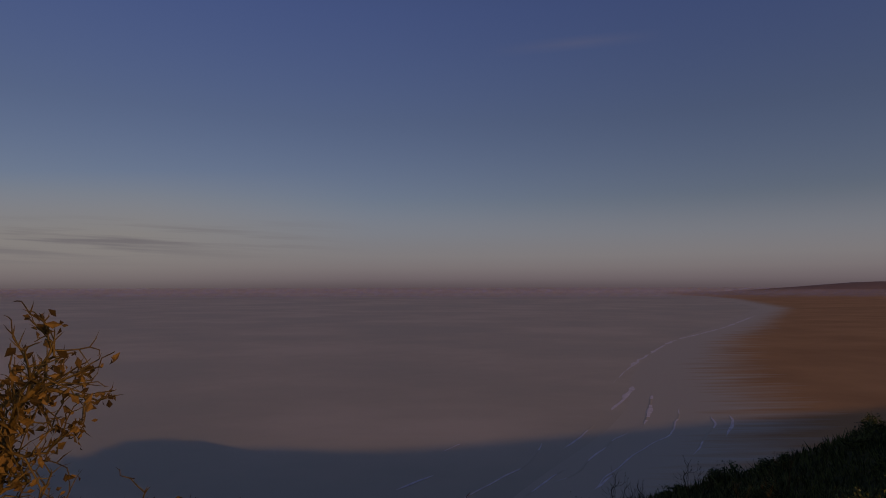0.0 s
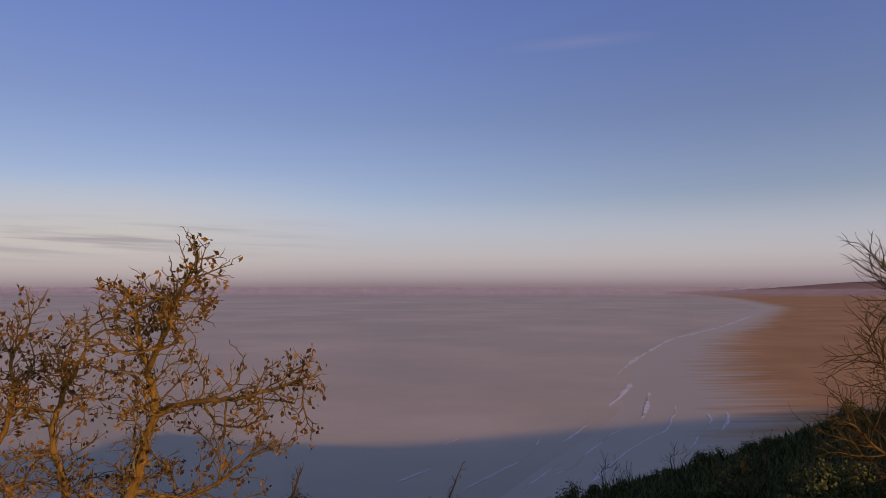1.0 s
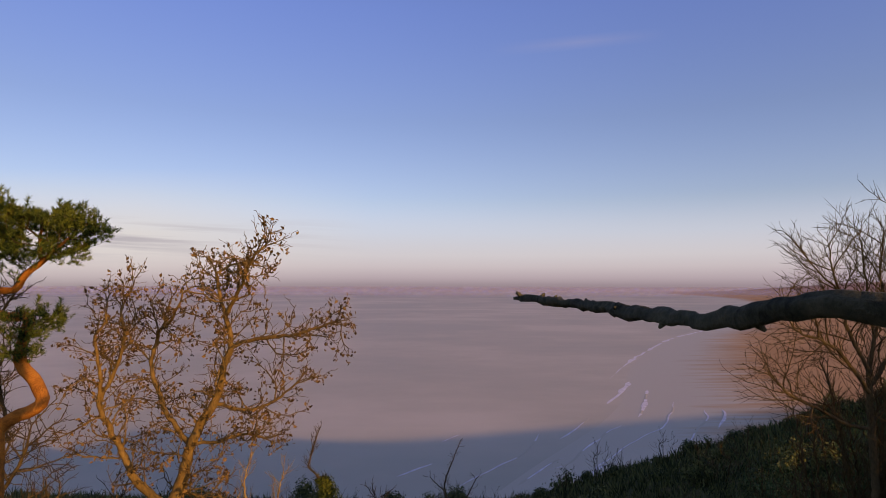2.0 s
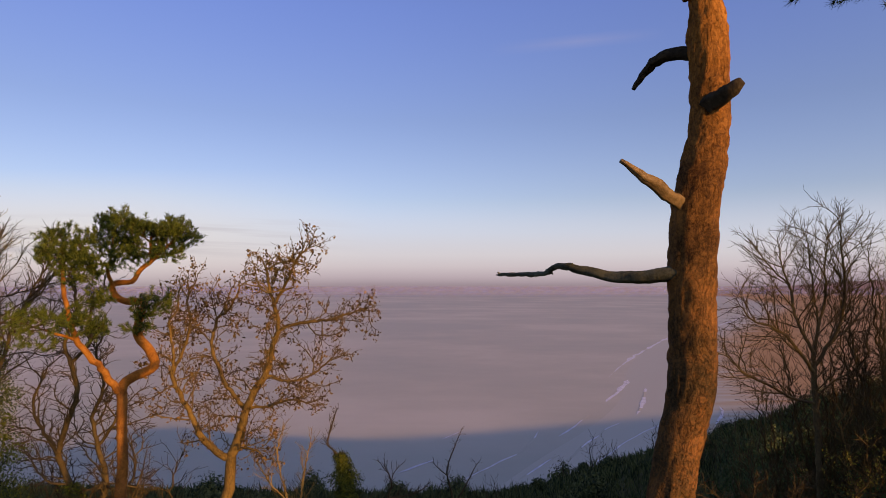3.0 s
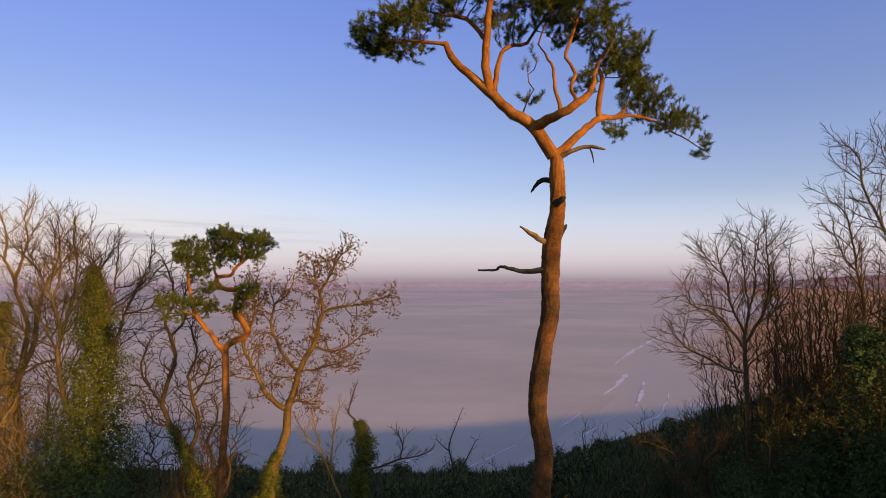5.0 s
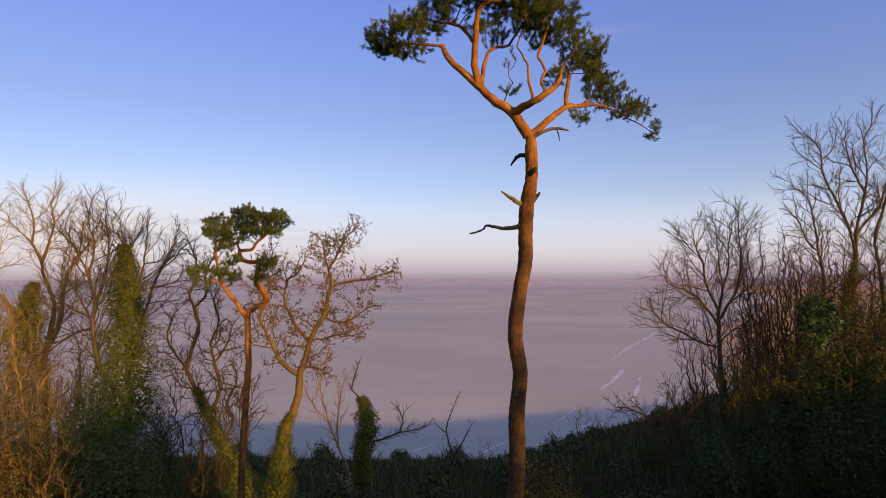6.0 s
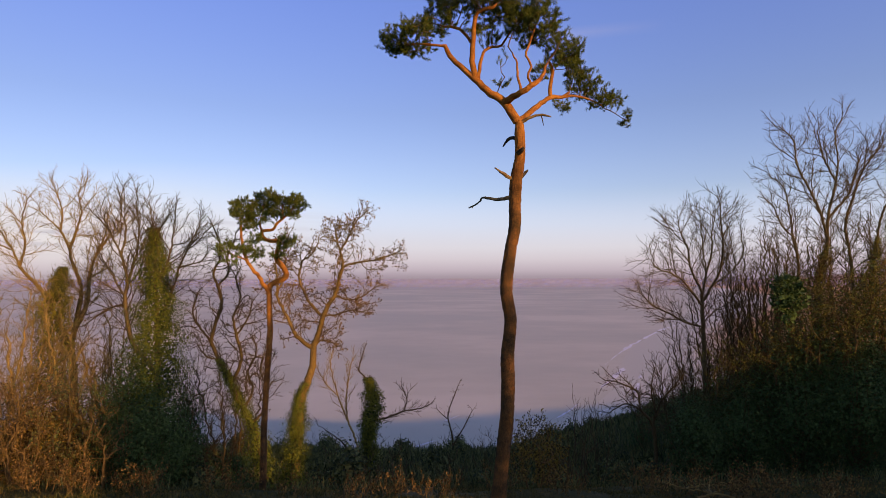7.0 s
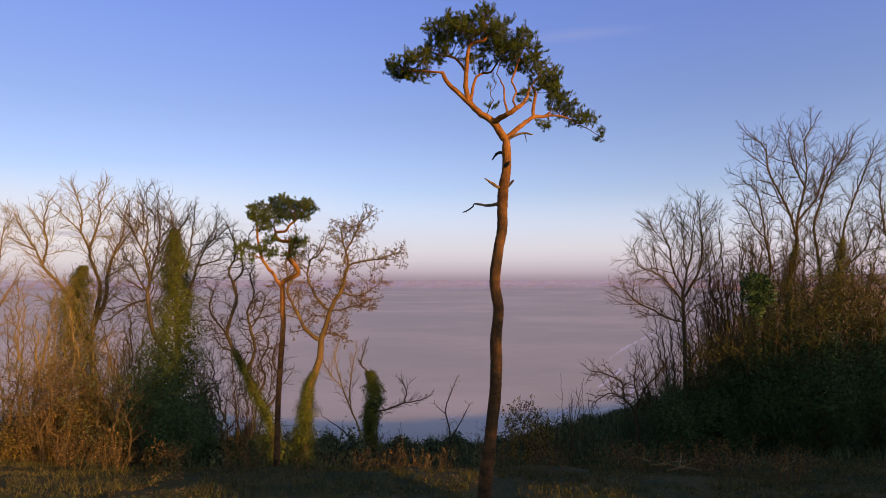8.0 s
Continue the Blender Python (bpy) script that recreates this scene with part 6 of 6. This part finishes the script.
tagged(lit, "fallen russet leaves scattered over the grass", "leaf litter", kind="stuff")
for spot, ln_m, turn in (((6.90, 5.00, -0.21), 1.6, 0.4), ((7.97, 5.00, -0.43), 2.0, 2.7), ((7.74, 6.00, -0.62), 1.2, 1.2), ((7.06, 7.00, -0.70), 1.8, 0.1), ((9.89, 4.00, -0.35), 1.2, 0.7)):
    x, y = spot[0], spot[1]
    b = thing("fallen_branch", (x, y, gz(x, y)), "pale fallen branch lying in the grass", "branch", "fallen branches")
    s = Soup()
    a = np.array((math.cos(turn), math.sin(turn), 0))
    q = resample([(x, y, gz(x, y) + 0.06), np.array((x, y, gz(x, y) + 0.12)) + a * ln_m * 0.5, np.array((x, y, gz(x, y) + 0.22)) + a * ln_m], 0.12, 0.02)
    tube(s, q, np.linspace(0.03, 0.008, len(q)), 6)
    for j in range(2, len(q) - 1, 2):
        w = unit(a + rng.normal(0, 0.8, 3) + UP * 0.3)
        tube(s, [q[j], q[j] + w * 0.2, q[j] + w * 0.42], [0.012, 0.008, 0.004], 4)
    part("stick", *s.out(), M_PALE_LIT_TWIG, b)

# ---- surf ----
M_FOAM = surface("sea_foam", (0.45, 0.42, 0.42), (0.85, 0.82, 0.80), 0.3, 3, 0.7, 0.3, 0.05)
WAVES = [
    [(110, 392), (152, 482), (180, 535), (255, 669), (317, 752), (424, 894), (630, 1202)],
    [(86, 310), (101, 341), (120, 381)],
    [(90, 278), (102, 303), (120, 350)],
    [(24, 186), (33, 201), (43, 214)],
    [(47, 240), (58, 258), (70, 281)],
    [(5, 184), (13, 196), (19, 205), (32, 225), (39, 248)],
    [(35, 200), (43, 207), (53, 224), (67, 248), (79, 265)],
    [(-15, 194), (-10, 201), (-4, 208)],
    [(0, 236), (7, 247)],
    [(45, 192), (63, 218), (79, 241), (98, 264), (122, 314)],
    [(93, 230), (111, 258), (122, 276), (129, 295)],
    [(47, 194), (56, 206), (62, 215)],
    [(117, 255), (130, 275), (138, 295)],
]
for k, line in enumerate(WAVES):
    q = resample([(x, y, 0) for x, y in line], 1.5)
    q[:, :2] += np.array([[noise.noise((a[0] * 0.06, a[1] * 0.06, k)) * 1.5, noise.noise((a[0] * 0.06, a[1] * 0.06, k + 20)) * 1.5] for a in q])
    way = unit(np.gradient(q, axis=0))
    acr = np.stack([way[:, 1], -way[:, 0], np.zeros(len(q))], 1)
    fade = np.clip(np.sin(np.linspace(0.05, math.pi - 0.05, len(q))) * 2.5, 0, 1)[:, None]
    s = Soup()
    swell_h = 0.13 * fade * np.array([0.7 + 0.6 * noise.noise((a[0] * 0.09, a[1] * 0.09, k)) for a in q])[:, None]
    base = np.column_stack([q[:, :2], np.maximum(SEA, height(q[:, 0], q[:, 1]))])
    rows = [base - acr * 1.1 * fade - UP * 0.1, base - acr * 0.5 * fade + UP * swell_h * 0.6, base + UP * swell_h, base + acr * 0.35 * fade + UP * swell_h * 0.5, base + acr * 0.6 * fade - UP * 0.1]
    v = np.stack(rows, 1).reshape(-1, 3)
    i = (np.arange(len(q) - 1)[:, None] * 5 + np.arange(4)).reshape(-1)
    w = thing("breaking_wave", tuple(base[0]), "small breaking wave with a broken line of foam", "wave", "waves near the beach")
    part("crest", v, np.stack([i, i + 1, i + 6, i + 5], 1), M_SEA, w)
    fv, ff = [], []
    for j in range(len(q) - 1):
        d = noise.noise((q[j][0] * 0.05, q[j][1] * 0.05, k * 3.0))
        if d > (-0.34 if k < 3 else -0.16):
            n0 = len(fv)
            for jj in (j, j + 1):
                c, h, a2 = base[jj], swell_h[jj], acr[jj]
                wd = (1 + math.hypot(c[0], c[1]) / 260) * ((0.32 + 0.8 * max(0, d)) if k < 3 else (0.10 + 0.26 * max(0, d))) * fade[jj]
                fv += [c + UP * (h + 0.02) - a2 * wd, c + UP * (h + 0.05), c + a2 * (0.2 + wd) * fade[jj] + UP * (h * 0.75 + 0.04)]
            ff += [[n0, n0 + 1, n0 + 4, n0 + 3], [n0 + 1, n0 + 2, n0 + 5, n0 + 4]]
    if ff:
        tagged(part("foam", np.array(fv), ff, M_FOAM, w), kind="stuff")

# ---- see-through sheets that imitate haze before the horizon ----
m, nt, ln = nodes_of("haze_sheet_tint")
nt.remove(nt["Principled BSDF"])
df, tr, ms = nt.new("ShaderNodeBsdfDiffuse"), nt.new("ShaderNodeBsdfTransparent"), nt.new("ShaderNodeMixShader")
# haze colour painted on the sheets, matched to far sea and low sky
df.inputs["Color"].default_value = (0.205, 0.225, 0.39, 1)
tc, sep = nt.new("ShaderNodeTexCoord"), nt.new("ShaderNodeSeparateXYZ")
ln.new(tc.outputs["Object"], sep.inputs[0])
sheet_cover = ramp_node(nt, [(0.0, (0.10, 0.10, 0.10)), (0.4, (0.30, 0.30, 0.30)), (0.75, (0.22, 0.22, 0.22)), (1.0, (0, 0, 0))])
sheet_cover.color_ramp.interpolation = "EASE"
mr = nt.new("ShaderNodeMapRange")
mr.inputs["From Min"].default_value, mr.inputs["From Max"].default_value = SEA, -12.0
ln.new(sep.outputs["Z"], mr.inputs["Value"]), ln.new(mr.outputs[0], sheet_cover.inputs[0])
ln.new(sheet_cover.outputs[0], ms.inputs[0]), ln.new(tr.outputs[0], ms.inputs[1]), ln.new(df.outputs[0], ms.inputs[2])
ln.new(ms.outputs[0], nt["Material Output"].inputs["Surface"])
M_HAZE_SHEET = m
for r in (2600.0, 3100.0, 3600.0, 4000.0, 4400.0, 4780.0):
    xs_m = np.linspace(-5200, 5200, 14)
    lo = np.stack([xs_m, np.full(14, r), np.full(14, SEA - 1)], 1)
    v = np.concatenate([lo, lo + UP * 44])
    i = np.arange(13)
    tagged(part("mist_backdrop", v, np.stack([i, i + 1, i + 15, i + 14], 1), M_HAZE_SHEET), "flat see-through sheet imitating haze before the horizon", "mist", kind="structure")

# ---- unseen trees added behind the clearing to shade its lower growth ----
first = leaf_shrub("woodland_tree", "unseen evergreen tree added behind the clearing to cast shade", (22.8, -27), (2.3, 2.0, 10.6), 300, 8, 0.42, M_EVERGREEN, category="tree", stalks=3, group="wood behind the clearing")
for x, tall_s in ((23.9, 1.12),):
    ob = copy_thing(first, pose(x, -27.6, gz(x, -27.6) - 0.1, 0, 0, 70))
    ob.scale = (1, 1, tall_s)
# heights and the low gap follow where shade and sun should fall
for k in range(20):
    x, y = 25.4 + k * 2.6, -27 + place_rng.uniform(-1.5, 1.5)
    ob = copy_thing(first, pose(x, y, gz(x, y) - 0.1, 0, 0, place_rng.uniform(0, 360)))
    s = place_rng.uniform(0.9, 1.1) * (0.36 if 25 < x < 30.9 else 0.95 if 39 < x < 50 else 1.02 if x > 50 else 1.0)
    ob.scale = (1, 1, s)
